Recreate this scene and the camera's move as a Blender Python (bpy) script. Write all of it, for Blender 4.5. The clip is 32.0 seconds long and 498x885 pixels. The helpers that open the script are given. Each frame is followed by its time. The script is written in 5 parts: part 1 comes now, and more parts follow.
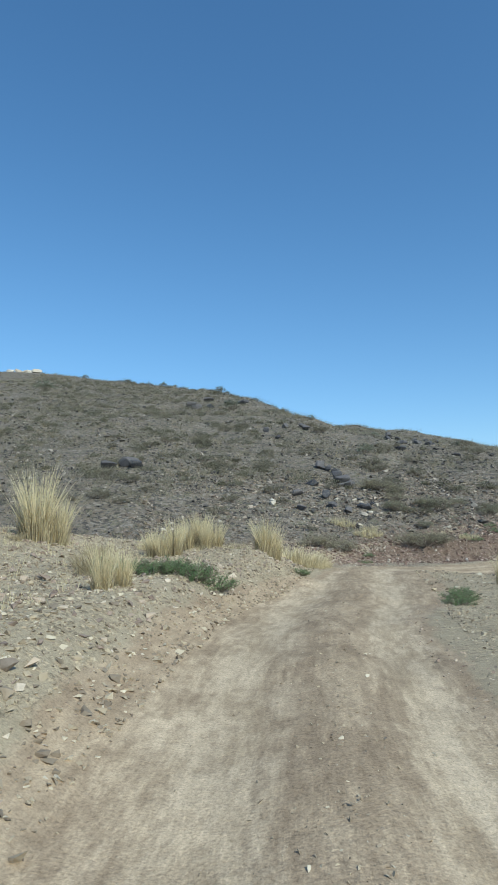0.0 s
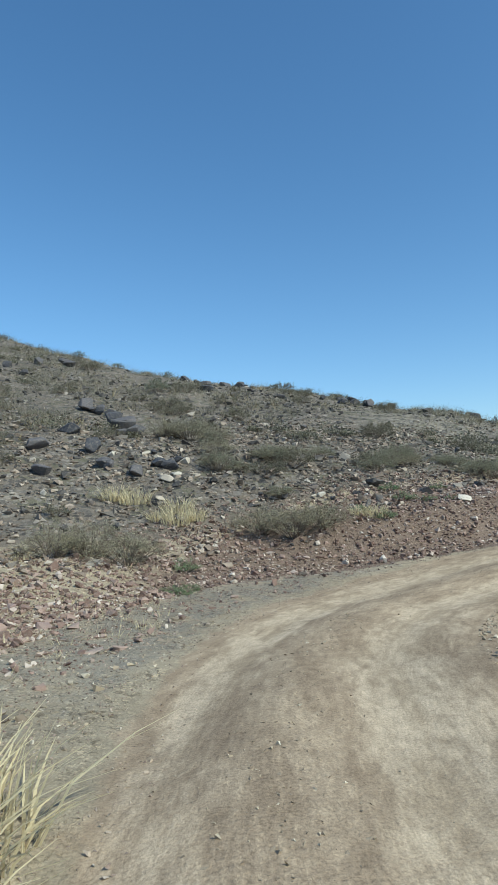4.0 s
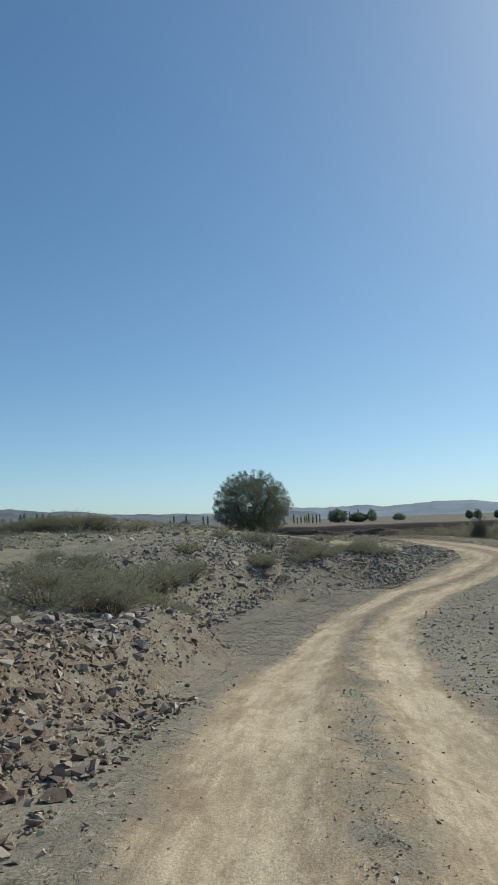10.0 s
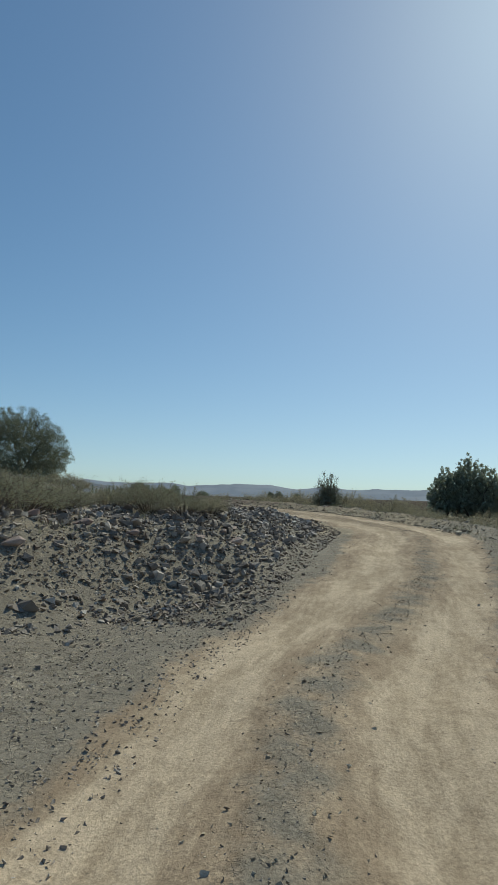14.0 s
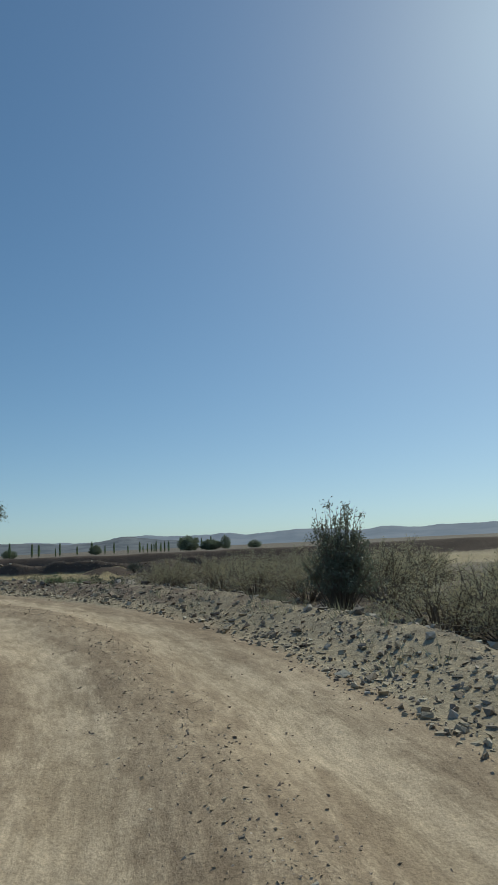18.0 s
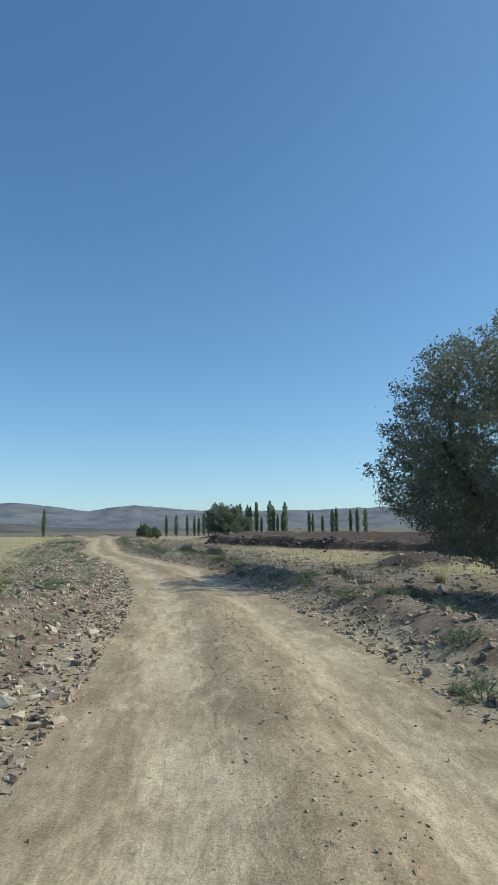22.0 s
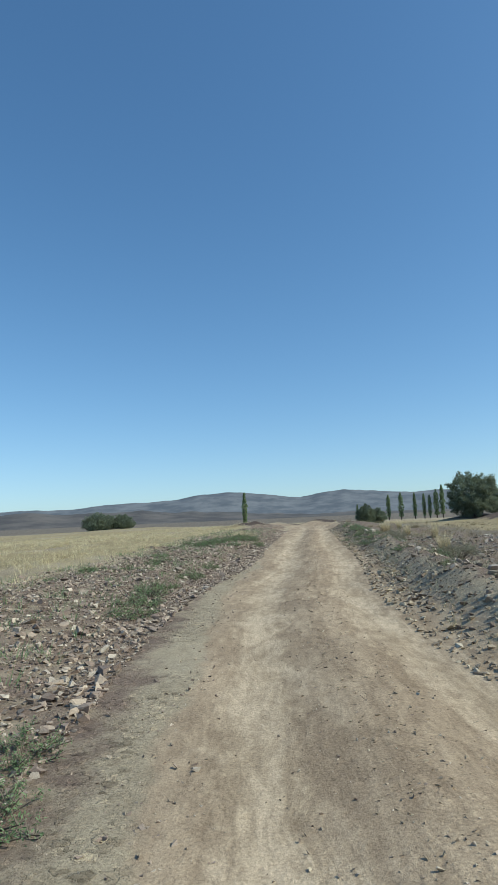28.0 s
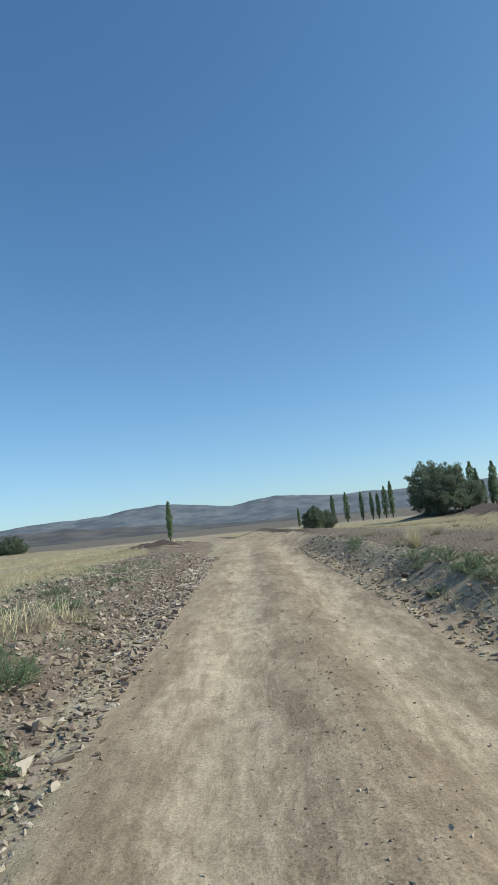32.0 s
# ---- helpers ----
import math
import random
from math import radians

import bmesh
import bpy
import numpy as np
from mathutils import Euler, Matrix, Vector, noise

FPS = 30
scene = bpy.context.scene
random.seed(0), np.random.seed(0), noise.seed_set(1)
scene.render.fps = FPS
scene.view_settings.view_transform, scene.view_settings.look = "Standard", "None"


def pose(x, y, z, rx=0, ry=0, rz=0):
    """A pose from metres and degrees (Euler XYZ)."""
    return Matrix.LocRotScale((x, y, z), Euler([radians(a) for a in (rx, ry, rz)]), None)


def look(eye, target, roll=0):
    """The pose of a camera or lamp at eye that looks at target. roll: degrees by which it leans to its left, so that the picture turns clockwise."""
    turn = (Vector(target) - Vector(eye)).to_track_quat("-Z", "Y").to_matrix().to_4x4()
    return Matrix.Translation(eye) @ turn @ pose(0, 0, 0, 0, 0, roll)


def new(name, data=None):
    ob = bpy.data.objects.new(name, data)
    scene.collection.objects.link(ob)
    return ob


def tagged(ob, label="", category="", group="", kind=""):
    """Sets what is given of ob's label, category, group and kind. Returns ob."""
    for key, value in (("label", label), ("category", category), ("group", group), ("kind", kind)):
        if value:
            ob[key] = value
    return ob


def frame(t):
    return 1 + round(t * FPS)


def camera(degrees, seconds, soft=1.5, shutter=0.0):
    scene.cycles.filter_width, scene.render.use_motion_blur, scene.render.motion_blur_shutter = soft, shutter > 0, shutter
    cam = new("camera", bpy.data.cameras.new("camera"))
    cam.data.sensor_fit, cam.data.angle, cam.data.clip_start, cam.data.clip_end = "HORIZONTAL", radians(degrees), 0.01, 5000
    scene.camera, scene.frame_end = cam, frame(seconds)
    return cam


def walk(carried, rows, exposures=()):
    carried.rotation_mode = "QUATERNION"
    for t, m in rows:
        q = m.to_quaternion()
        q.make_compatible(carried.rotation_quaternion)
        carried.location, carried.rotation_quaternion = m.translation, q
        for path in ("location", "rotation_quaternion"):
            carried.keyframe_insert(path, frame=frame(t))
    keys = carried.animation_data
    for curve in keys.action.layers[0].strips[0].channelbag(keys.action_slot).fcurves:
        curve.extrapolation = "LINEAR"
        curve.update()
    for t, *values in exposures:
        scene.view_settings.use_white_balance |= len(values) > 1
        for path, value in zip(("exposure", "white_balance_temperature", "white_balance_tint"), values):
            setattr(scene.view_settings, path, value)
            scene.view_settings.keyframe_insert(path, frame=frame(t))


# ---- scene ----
cam = camera(44.8, 32.0)
PATH = [
    (0, (-0.005, 0.007, 2.525), (-0.188, 1.989, 2.727), -0.5),
    (0.5, (-0.089, 2.354, 2.469), (-0.22, 4.339, 2.675), -0.5),
    (1, (-0.119, 4.666, 2.429), (-0.179, 6.655, 2.63), -0.8),
    (1.5, (-0.032, 6.979, 2.351), (-0.006, 8.97, 2.541), -1.4),
    (2, (0.212, 9.279, 2.238), (0.334, 11.268, 2.411), -1.9),
    (2.5, (0.6, 11.264, 2.1), (0.821, 13.246, 2.253), -2.3),
    (4.5, (1.346, 18.657, 1.859), (1.973, 20.554, 1.942), -2.3),
    (5, (2.075, 20.757, 1.679), (2.815, 22.613, 1.751), -1.7),
    (5.5, (3.03, 22.711, 1.446), (3.942, 24.489, 1.516), -1.0),
    (6, (4.235, 24.418, 1.24), (5.379, 26.056, 1.327), -0.1),
    (6.5, (5.612, 25.778, 1.071), (7.007, 27.205, 1.2), 1.0),
    (7, (7.237, 26.805, 1.017), (8.863, 27.956, 1.204), 1.7),
    (7.5, (8.865, 27.424, 1.079), (10.658, 28.275, 1.33), 1.5),
    (8, (10.647, 27.748, 1.199), (12.532, 28.337, 1.515), 1.5),
    (8.5, (12.559, 27.825, 1.408), (14.494, 28.187, 1.759), 0.1),
    (9, (14.906, 27.852, 1.546), (16.867, 28.037, 1.894), -1.1),
    (9.5, (17.18, 27.815, 1.617), (19.155, 27.87, 1.929), -1.6),
    (10, (19.176, 27.719, 1.549), (21.159, 27.674, 1.806), -2.1),
    (10.5, (21.166, 27.476, 1.428), (23.153, 27.351, 1.616), -2.4),
    (11, (23.03, 27.182, 1.283), (25.017, 26.988, 1.408), -2.6),
    (11.5, (24.815, 26.963, 1.081), (26.797, 26.709, 1.162), -2.1),
    (12, (26.784, 26.653, 0.837), (28.758, 26.339, 0.899), -0.8),
    (12.5, (28.963, 26.208, 0.616), (30.926, 25.83, 0.687), 0.5),
    (13, (31.283, 25.622, 0.431), (33.229, 25.172, 0.531), 1.3),
    (13.5, (33.657, 24.893, 0.253), (35.578, 24.353, 0.39), 1.8),
    (14, (35.966, 23.975, 0.176), (37.847, 23.318, 0.355), 1.5),
    (14.5, (38.124, 22.979, 0.094), (39.943, 22.179, 0.323), 0.9),
    (15, (40.11, 21.787, 0.2), (41.839, 20.818, 0.47), 0.6),
    (15.5, (41.906, 20.412, 0.24), (43.542, 19.308, 0.561), 1.5),
    (17.5, (49.343, 15.402, 0.643), (51.183, 14.686, 0.965), -3.0),
    (18, (51.941, 14.796, 0.731), (53.854, 14.314, 1.062), -2.6),
    (18.5, (54.737, 14.519, 0.81), (56.697, 14.303, 1.141), -1.8),
    (19, (57.293, 14.638, 0.892), (59.265, 14.702, 1.217), -1.9),
    (19.5, (59.837, 15.165, 0.975), (61.783, 15.502, 1.292), -1.7),
    (20, (62.468, 16.107, 1.048), (64.356, 16.689, 1.357), -1.4),
    (20.5, (65.196, 17.464, 1.074), (67.014, 18.24, 1.375), -1.0),
    (21, (68.208, 19.148, 1.113), (69.962, 20.062, 1.406), -0.8),
    (21.5, (71.363, 21.095, 1.101), (73.063, 22.108, 1.389), -0.6),
    (22, (74.33, 23.111, 1.106), (75.985, 24.199, 1.387), -0.6),
    (22.5, (77.194, 25.16, 1.097), (78.805, 26.314, 1.368), -0.4),
    (23, (79.895, 27.385, 1.064), (81.461, 28.6, 1.327), -0.3),
    (23.5, (82.531, 29.63, 0.985), (84.052, 30.904, 1.236), -0.4),
    (24, (84.953, 31.852, 0.927), (86.427, 33.181, 1.174), -0.2),
    (24.5, (87.253, 34.134, 0.873), (88.683, 35.51, 1.122), -0.4),
    (25, (89.406, 36.357, 0.861), (90.793, 37.776, 1.114), -0.3),
    (25.5, (91.518, 38.772, 0.956), (92.863, 40.231, 1.208), -0.2),
    (26, (93.431, 41.103, 0.882), (94.732, 42.603, 1.127), 0.1),
    (26.5, (95.165, 43.253, 0.816), (96.426, 44.787, 1.056), -0.0),
    (28.5, (101.552, 52.252, 0.82), (102.755, 53.829, 1.075), -3.0),
    (29, (103.438, 54.705, 0.842), (104.667, 56.261, 1.101), -3.9),
    (29.5, (105.314, 56.979, 0.863), (106.581, 58.505, 1.124), -4.8),
    (30, (107.162, 58.928, 0.846), (108.471, 60.417, 1.105), -5.5),
    (30.5, (109.234, 60.933, 0.836), (110.583, 62.387, 1.095), -6.2),
    (31, (111.149, 62.871, 0.81), (112.523, 64.302, 1.068), -6.2),
    (31.5, (112.872, 64.637, 0.837), (114.252, 66.061, 1.098), -6.5),
    (32, (114.295, 66.364, 0.906), (115.674, 67.789, 1.168), -5.9),
]
walk(cam, [(t, look(eye, target, roll)) for t, eye, target, roll in PATH],
     exposures=[(0, -0.02, 5850, -4), (2, 0.0, 5900, -4), (6, 0.04, 6050, -3), (9, -0.25, 6450, -3), (11, -0.33, 6650, -1), (13, -0.36, 6650, -3), (15.5, -0.86, 6800, -3), (17.5, -0.72, 6700, -3), (18.5, -0.52, 6550, -4), (20, -0.08, 6450, -4), (24, -0.06, 6250, -2), (32, -0.08, 6200, -2)])

# ---- daylight ----
SUN_HEADING, SUN_HEIGHT = 140.5, 40.5
sun_way = Vector((math.sin(radians(SUN_HEADING)) * math.cos(radians(SUN_HEIGHT)),
                  math.cos(radians(SUN_HEADING)) * math.cos(radians(SUN_HEIGHT)), math.sin(radians(SUN_HEIGHT))))
world = bpy.data.worlds.new("sky")
scene.world = world
world.use_nodes = True
wn = world.node_tree
sky = wn.nodes.new("ShaderNodeTexSky")
sky.sky_type, sky.sun_disc = "NISHITA", False
sky.sun_elevation, sky.sun_rotation = radians(SUN_HEIGHT), radians(SUN_HEADING)
sky.altitude, sky.air_density, sky.dust_density, sky.ozone_density = 1800, 1.0, 2.0, 2.8
wn.nodes["Background"].inputs["Strength"].default_value = 0.21
deep = wn.nodes.new("ShaderNodeHueSaturation")
deep.inputs["Saturation"].default_value = 1.13
wn.links.new(sky.outputs[0], deep.inputs["Color"])
# the haze near the sun and the horizon evens out the brightest sky
share, plus, veil = (wn.nodes.new("ShaderNodeVectorMath") for _ in range(3))
share.operation, plus.operation, veil.operation = "DIVIDE", "ADD", "DIVIDE"
share.inputs[1].default_value, plus.inputs[1].default_value = (6.5, 9.5, 14.0), (1.0, 1.0, 1.0)
wn.links.new(deep.outputs[0], share.inputs[0])
wn.links.new(share.outputs[0], plus.inputs[0])
wn.links.new(deep.outputs[0], veil.inputs[0])
wn.links.new(plus.outputs[0], veil.inputs[1])
wn.links.new(veil.outputs[0], wn.nodes["Background"].inputs["Color"])
sun = new("sun", bpy.data.lights.new("sun", "SUN"))
sun.data.energy, sun.data.angle, sun.data.color = 4.3, radians(0.53), (1.0, 0.93, 0.82)
sun.matrix_world = look((0, 0, 60), Vector((0, 0, 60)) - sun_way)

# ---- materials ----


def material(name, rough=0.9):
    m = bpy.data.materials.new(name)
    m.use_nodes = True
    b = m.node_tree.nodes["Principled BSDF"]
    b.inputs["Roughness"].default_value = rough
    b.inputs["Specular IOR Level"].default_value = 0.2
    return m, m.node_tree, b


def node(tree, kind, **values):
    n = tree.nodes.new(kind)
    for key, value in values.items():
        n.inputs[key.replace("_", " ")].default_value = value
    return n


def noise_tex(tree, scale, detail=6.0, rough=0.6):
    geo = tree.nodes.new("ShaderNodeNewGeometry")
    n = node(tree, "ShaderNodeTexNoise", Scale=scale, Detail=detail, Roughness=rough)
    tree.links.new(geo.outputs["Position"], n.inputs["Vector"])
    return n.outputs["Fac"]


def ramp(tree, fac, *stops):
    r = tree.nodes.new("ShaderNodeValToRGB")
    while len(r.color_ramp.elements) < len(stops):
        r.color_ramp.elements.new(0.5)
    for e, (at, c) in zip(r.color_ramp.elements, stops):
        e.position, e.color = at, (*c, 1.0)
    tree.links.new(fac, r.inputs["Fac"])
    return r.outputs["Color"]


def mix(tree, fac, a, b, how="MIX"):
    n = tree.nodes.new("ShaderNodeMix")
    n.data_type, n.blend_type = "RGBA", how
    for value, socket in ((fac, n.inputs[0]), (a, n.inputs[6]), (b, n.inputs[7])):
        if isinstance(value, (int, float)):
            socket.default_value = value
        elif isinstance(value, tuple):
            socket.default_value = (*value, 1.0)
        else:
            tree.links.new(value, socket)
    return n.outputs[2]


def calc(tree, how, a, b):
    n = tree.nodes.new("ShaderNodeMath")
    n.operation, n.use_clamp = how, True
    for value, socket in ((a, n.inputs[0]), (b, n.inputs[1])):
        if isinstance(value, (int, float)):
            socket.default_value = value
        else:
            tree.links.new(value, socket)
    return n.outputs[0]


def bump(tree, bsdf, height, strength, distance):
    b = node(tree, "ShaderNodeBump", Strength=strength, Distance=distance)
    tree.links.new(height, b.inputs["Height"])
    tree.links.new(b.outputs["Normal"], bsdf.inputs["Normal"])


def cells(tree, scale):
    """Angular broken cells: distance from the joint, and two random values for each cell."""
    geo = tree.nodes.new("ShaderNodeNewGeometry")
    joint, cell = tree.nodes.new("ShaderNodeTexVoronoi"), tree.nodes.new("ShaderNodeTexVoronoi")
    joint.feature = "DISTANCE_TO_EDGE"
    stir = tree.nodes.new("ShaderNodeTexNoise")
    stir.inputs["Scale"].default_value = scale * 1.3
    stir.inputs["Detail"].default_value = 3.0
    tree.links.new(geo.outputs["Position"], stir.inputs["Vector"])
    bent = tree.nodes.new("ShaderNodeVectorMath")
    bent.operation = "MULTIPLY_ADD"
    tree.links.new(stir.outputs["Color"], bent.inputs[0])
    bent.inputs[1].default_value = (1.1 / scale,) * 3
    tree.links.new(geo.outputs["Position"], bent.inputs[2])
    for v in (joint, cell):
        v.inputs["Scale"].default_value = scale
        tree.links.new(bent.outputs[0], v.inputs["Vector"])
    one = tree.nodes.new("ShaderNodeSeparateColor")
    tree.links.new(cell.outputs["Color"], one.inputs[0])
    return joint.outputs["Distance"], one.outputs[0], one.outputs[1]


def ground_material():
    m, tree, b = material("dry_earth", 0.95)

    def mask(name):
        a = tree.nodes.new("ShaderNodeAttribute")
        a.attribute_name = name
        return a.outputs["Fac"]

    big, mid = noise_tex(tree, 0.35, 5), noise_tex(tree, 2.6, 6)
    fine, grit = noise_tex(tree, 17.0, 6, 0.7), noise_tex(tree, 60.0, 4, 0.7)
    # streaks that run along the wheel tracks
    across = node(tree, "ShaderNodeCombineXYZ")
    tree.links.new(mask("across"), across.inputs[0])
    tree.links.new(mask("onward"), across.inputs[1])
    streak = node(tree, "ShaderNodeTexNoise", Scale=1.0, Detail=5.0, Roughness=0.65)
    tree.links.new(across.outputs[0], streak.inputs["Vector"])
    streak = streak.outputs["Fac"]
    thread = node(tree, "ShaderNodeTexNoise", Scale=4.0, Detail=6.0, Roughness=0.7)
    tree.links.new(across.outputs[0], thread.inputs["Vector"])
    thread = thread.outputs["Fac"]
    soil = mix(tree, mid, (0.31, 0.252, 0.172), (0.46, 0.386, 0.275))
    dark = mix(tree, mid, (0.132, 0.110, 0.087), (0.236, 0.198, 0.157))
    grey = mix(tree, mid, (0.205, 0.178, 0.138), (0.335, 0.295, 0.232))
    red = mix(tree, fine, (0.155, 0.111, 0.084), (0.262, 0.196, 0.15))
    straw = mix(tree, mid, (0.29, 0.23, 0.125), (0.45, 0.37, 0.215))
    clay = mix(tree, fine, (0.07, 0.052, 0.043), (0.135, 0.10, 0.08))
    road = mix(tree, ramp_value(tree, streak, 0.36, 0.64), (0.325, 0.243, 0.164), (0.455, 0.352, 0.243))
    dust = mix(tree, ramp_value(tree, streak, 0.35, 0.65), (0.42, 0.325, 0.221), (0.575, 0.459, 0.327))
    base = soil
    for name, colour, low, high in (("dark", dark, 0.35, 0.6), ("grey", grey, 0.35, 0.6), ("red", red, 0.35, 0.6), ("straw", straw, 0.3, 0.65), ("clay", clay, 0.35, 0.6),
                                    ("road", road, 0.35, 0.62), ("track", dust, 0.35, 0.8)):
        rough_edge = mix(tree, 0.5, streak, thread) if name == "track" else mid
        edge = calc(tree, "ADD", mask(name), calc(tree, "MULTIPLY", calc(tree, "SUBTRACT", rough_edge, 0.3), 0.8))
        amount = calc(tree, "MULTIPLY", ramp_value(tree, edge, low, high), ramp_value(tree, mask(name), 0.02, 0.12))
        base = mix(tree, amount, base, colour)
    # low scrub patches and far stones on the hillside
    patchy = calc(tree, "MULTIPLY", ramp_value(tree, noise_tex(tree, 1.5, 5, 0.62), 0.5, 0.58), ramp_value(tree, mask("dark"), 0.5, 0.8))
    base = mix(tree, calc(tree, "MULTIPLY", patchy, 0.75), base, mix(tree, fine, (0.10, 0.094, 0.062), (0.19, 0.178, 0.12)))
    for scale in (3.2, 6.5):
        joint, tone, which = cells(tree, scale)
        lump = calc(tree, "MULTIPLY", calc(tree, "MULTIPLY", ramp_value(tree, which, 0.42, 0.47), ramp_value(tree, joint, 0.05, 0.13)), ramp_value(tree, mask("dark"), 0.5, 0.8))
        base = mix(tree, calc(tree, "MULTIPLY", lump, 0.8), base, mix(tree, ramp_value(tree, tone, 0.2, 0.95), (0.052, 0.05, 0.05), (0.28, 0.247, 0.21)))
    # grit too small to pick apart
    loose = calc(tree, "SUBTRACT", 1.0, ramp_value(tree, mask("road"), 0.05, 0.5))
    loose = calc(tree, "MULTIPLY", loose, calc(tree, "SUBTRACT", 1.0, calc(tree, "MULTIPLY", mask("track"), 0.9)))
    loose = calc(tree, "MULTIPLY", loose, ramp_value(tree, noise_tex(tree, 1.3, 4), 0.3, 0.55))
    clod = noise_tex(tree, 7.0, 8, 0.72)
    relief = calc(tree, "ADD", calc(tree, "MULTIPLY", fine, 0.2), calc(tree, "MULTIPLY", clod, 0.3))
    broken = ramp(tree, clod, (0.36, (0.86, 0.85, 0.84)), (0.5, (1.0, 1.0, 1.0)), (0.66, (1.08, 1.08, 1.07)))
    base = mix(tree, 1.0, base, broken, "MULTIPLY")
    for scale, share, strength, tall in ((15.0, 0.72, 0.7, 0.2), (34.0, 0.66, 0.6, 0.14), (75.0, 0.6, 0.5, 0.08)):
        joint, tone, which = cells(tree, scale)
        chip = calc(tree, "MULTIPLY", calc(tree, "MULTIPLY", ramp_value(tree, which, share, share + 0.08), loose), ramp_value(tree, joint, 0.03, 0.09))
        # each chip takes at random a lit or a shaded copy of the ground colour
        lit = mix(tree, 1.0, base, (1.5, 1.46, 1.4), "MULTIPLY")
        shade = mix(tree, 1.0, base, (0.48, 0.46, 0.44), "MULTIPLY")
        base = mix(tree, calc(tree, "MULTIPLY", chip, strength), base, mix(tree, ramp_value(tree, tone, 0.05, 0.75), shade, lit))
        relief = calc(tree, "ADD", relief, calc(tree, "MULTIPLY", chip, tall))
    pebbly = ramp(tree, noise_tex(tree, 38.0, 3, 0.8), (0.38, (0.78, 0.77, 0.76)), (0.5, (1.0, 1.0, 1.0)), (0.64, (1.16, 1.15, 1.13)))
    base = mix(tree, calc(tree, "MULTIPLY", mask("crown"), 0.9), base, mix(tree, 1.0, base, pebbly, "MULTIPLY"))
    furrow = ramp(tree, thread, (0.34, (0.86, 0.85, 0.84)), (0.66, (1.09, 1.085, 1.07)))
    base = mix(tree, mask("road"), base, mix(tree, 1.0, base, furrow, "MULTIPLY"))
    relief = calc(tree, "ADD", relief, calc(tree, "MULTIPLY", thread, 0.14))
    worn = ramp(tree, grit, (0.34, (0.74, 0.73, 0.72)), (0.5, (1.0, 1.0, 1.0)), (0.68, (1.2, 1.2, 1.19)))
    base = mix(tree, 1.0, base, worn, "MULTIPLY")
    patch = ramp(tree, big, (0.3, (0.86, 0.85, 0.84)), (0.7, (1.1, 1.1, 1.1)))
    base = mix(tree, 1.0, base, patch, "MULTIPLY")
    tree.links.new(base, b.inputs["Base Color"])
    bump(tree, b, calc(tree, "ADD", relief, calc(tree, "MULTIPLY", grit, 0.1)), 0.9, 0.045)
    return m


def ramp_value(tree, fac, low, high):
    r = tree.nodes.new("ShaderNodeMapRange")
    r.interpolation_type = "SMOOTHSTEP"
    r.inputs["From Min"].default_value, r.inputs["From Max"].default_value = low, high
    tree.links.new(fac, r.inputs["Value"])
    return r.outputs["Result"]


def stone_material(name, stops, per_object=False):
    m, tree, b = material(name, 0.7)
    if per_object:
        pick = tree.nodes.new("ShaderNodeObjectInfo").outputs["Random"]
    else:
        pick = tree.nodes.new("ShaderNodeNewGeometry").outputs["Random Per Island"]
    base = ramp(tree, pick, *stops)
    spots = noise_tex(tree, 14.0, 6, 0.7)
    base = mix(tree, calc(tree, "MULTIPLY", ramp_value(tree, spots, 0.45, 0.7), 0.5), base, (0.30, 0.26, 0.21))
    tree.links.new(base, b.inputs["Base Color"])
    bump(tree, b, noise_tex(tree, 30.0, 5, 0.7), 0.6, 0.02)
    return m


def leaf_material(name, low, high, rough=0.6, trans=0.15):
    m, tree, b = material(name, rough)
    pick = tree.nodes.new("ShaderNodeNewGeometry").outputs["Random Per Island"]
    tone = mix(tree, noise_tex(tree, 1.7, 3), low, high)
    tree.links.new(mix(tree, calc(tree, "MULTIPLY", pick, 0.6), tone, high), b.inputs["Base Color"])
    if trans:
        t = tree.nodes.new("ShaderNodeBsdfTranslucent")
        t.inputs["Color"].default_value = (*[v * 1.3 for v in high], 1)
        s = tree.nodes.new("ShaderNodeMixShader")
        s.inputs[0].default_value = trans
        tree.links.new(b.outputs[0], s.inputs[1])
        tree.links.new(t.outputs[0], s.inputs[2])
        tree.links.new(s.outputs[0], tree.nodes["Material Output"].inputs["Surface"])
    return m


def bark_material(name, low, high):
    m, tree, b = material(name, 0.9)
    tree.links.new(mix(tree, noise_tex(tree, 9.0, 6), low, high), b.inputs["Base Color"])
    bump(tree, b, noise_tex(tree, 26.0, 5, 0.7), 0.8, 0.02)
    return m


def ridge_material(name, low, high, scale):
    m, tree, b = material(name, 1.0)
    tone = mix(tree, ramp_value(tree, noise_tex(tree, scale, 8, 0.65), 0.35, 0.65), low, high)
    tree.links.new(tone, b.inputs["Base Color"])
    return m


EARTH = ground_material()
STONE_DARK = stone_material("hill_stone", ((0.0, (0.05, 0.048, 0.052)), (0.45, (0.105, 0.094, 0.086)), (0.8, (0.20, 0.17, 0.14)), (1.0, (0.46, 0.40, 0.33))))
STONE_GREY = stone_material("terrace_stone", ((0.0, (0.17, 0.142, 0.118)), (0.45, (0.27, 0.228, 0.19)), (0.8, (0.38, 0.325, 0.27)), (1.0, (0.54, 0.475, 0.40))))
STONE_MIX = stone_material("field_stone", ((0.0, (0.21, 0.165, 0.12)), (0.4, (0.32, 0.255, 0.18)), (0.75, (0.45, 0.365, 0.25)), (1.0, (0.63, 0.55, 0.42))))
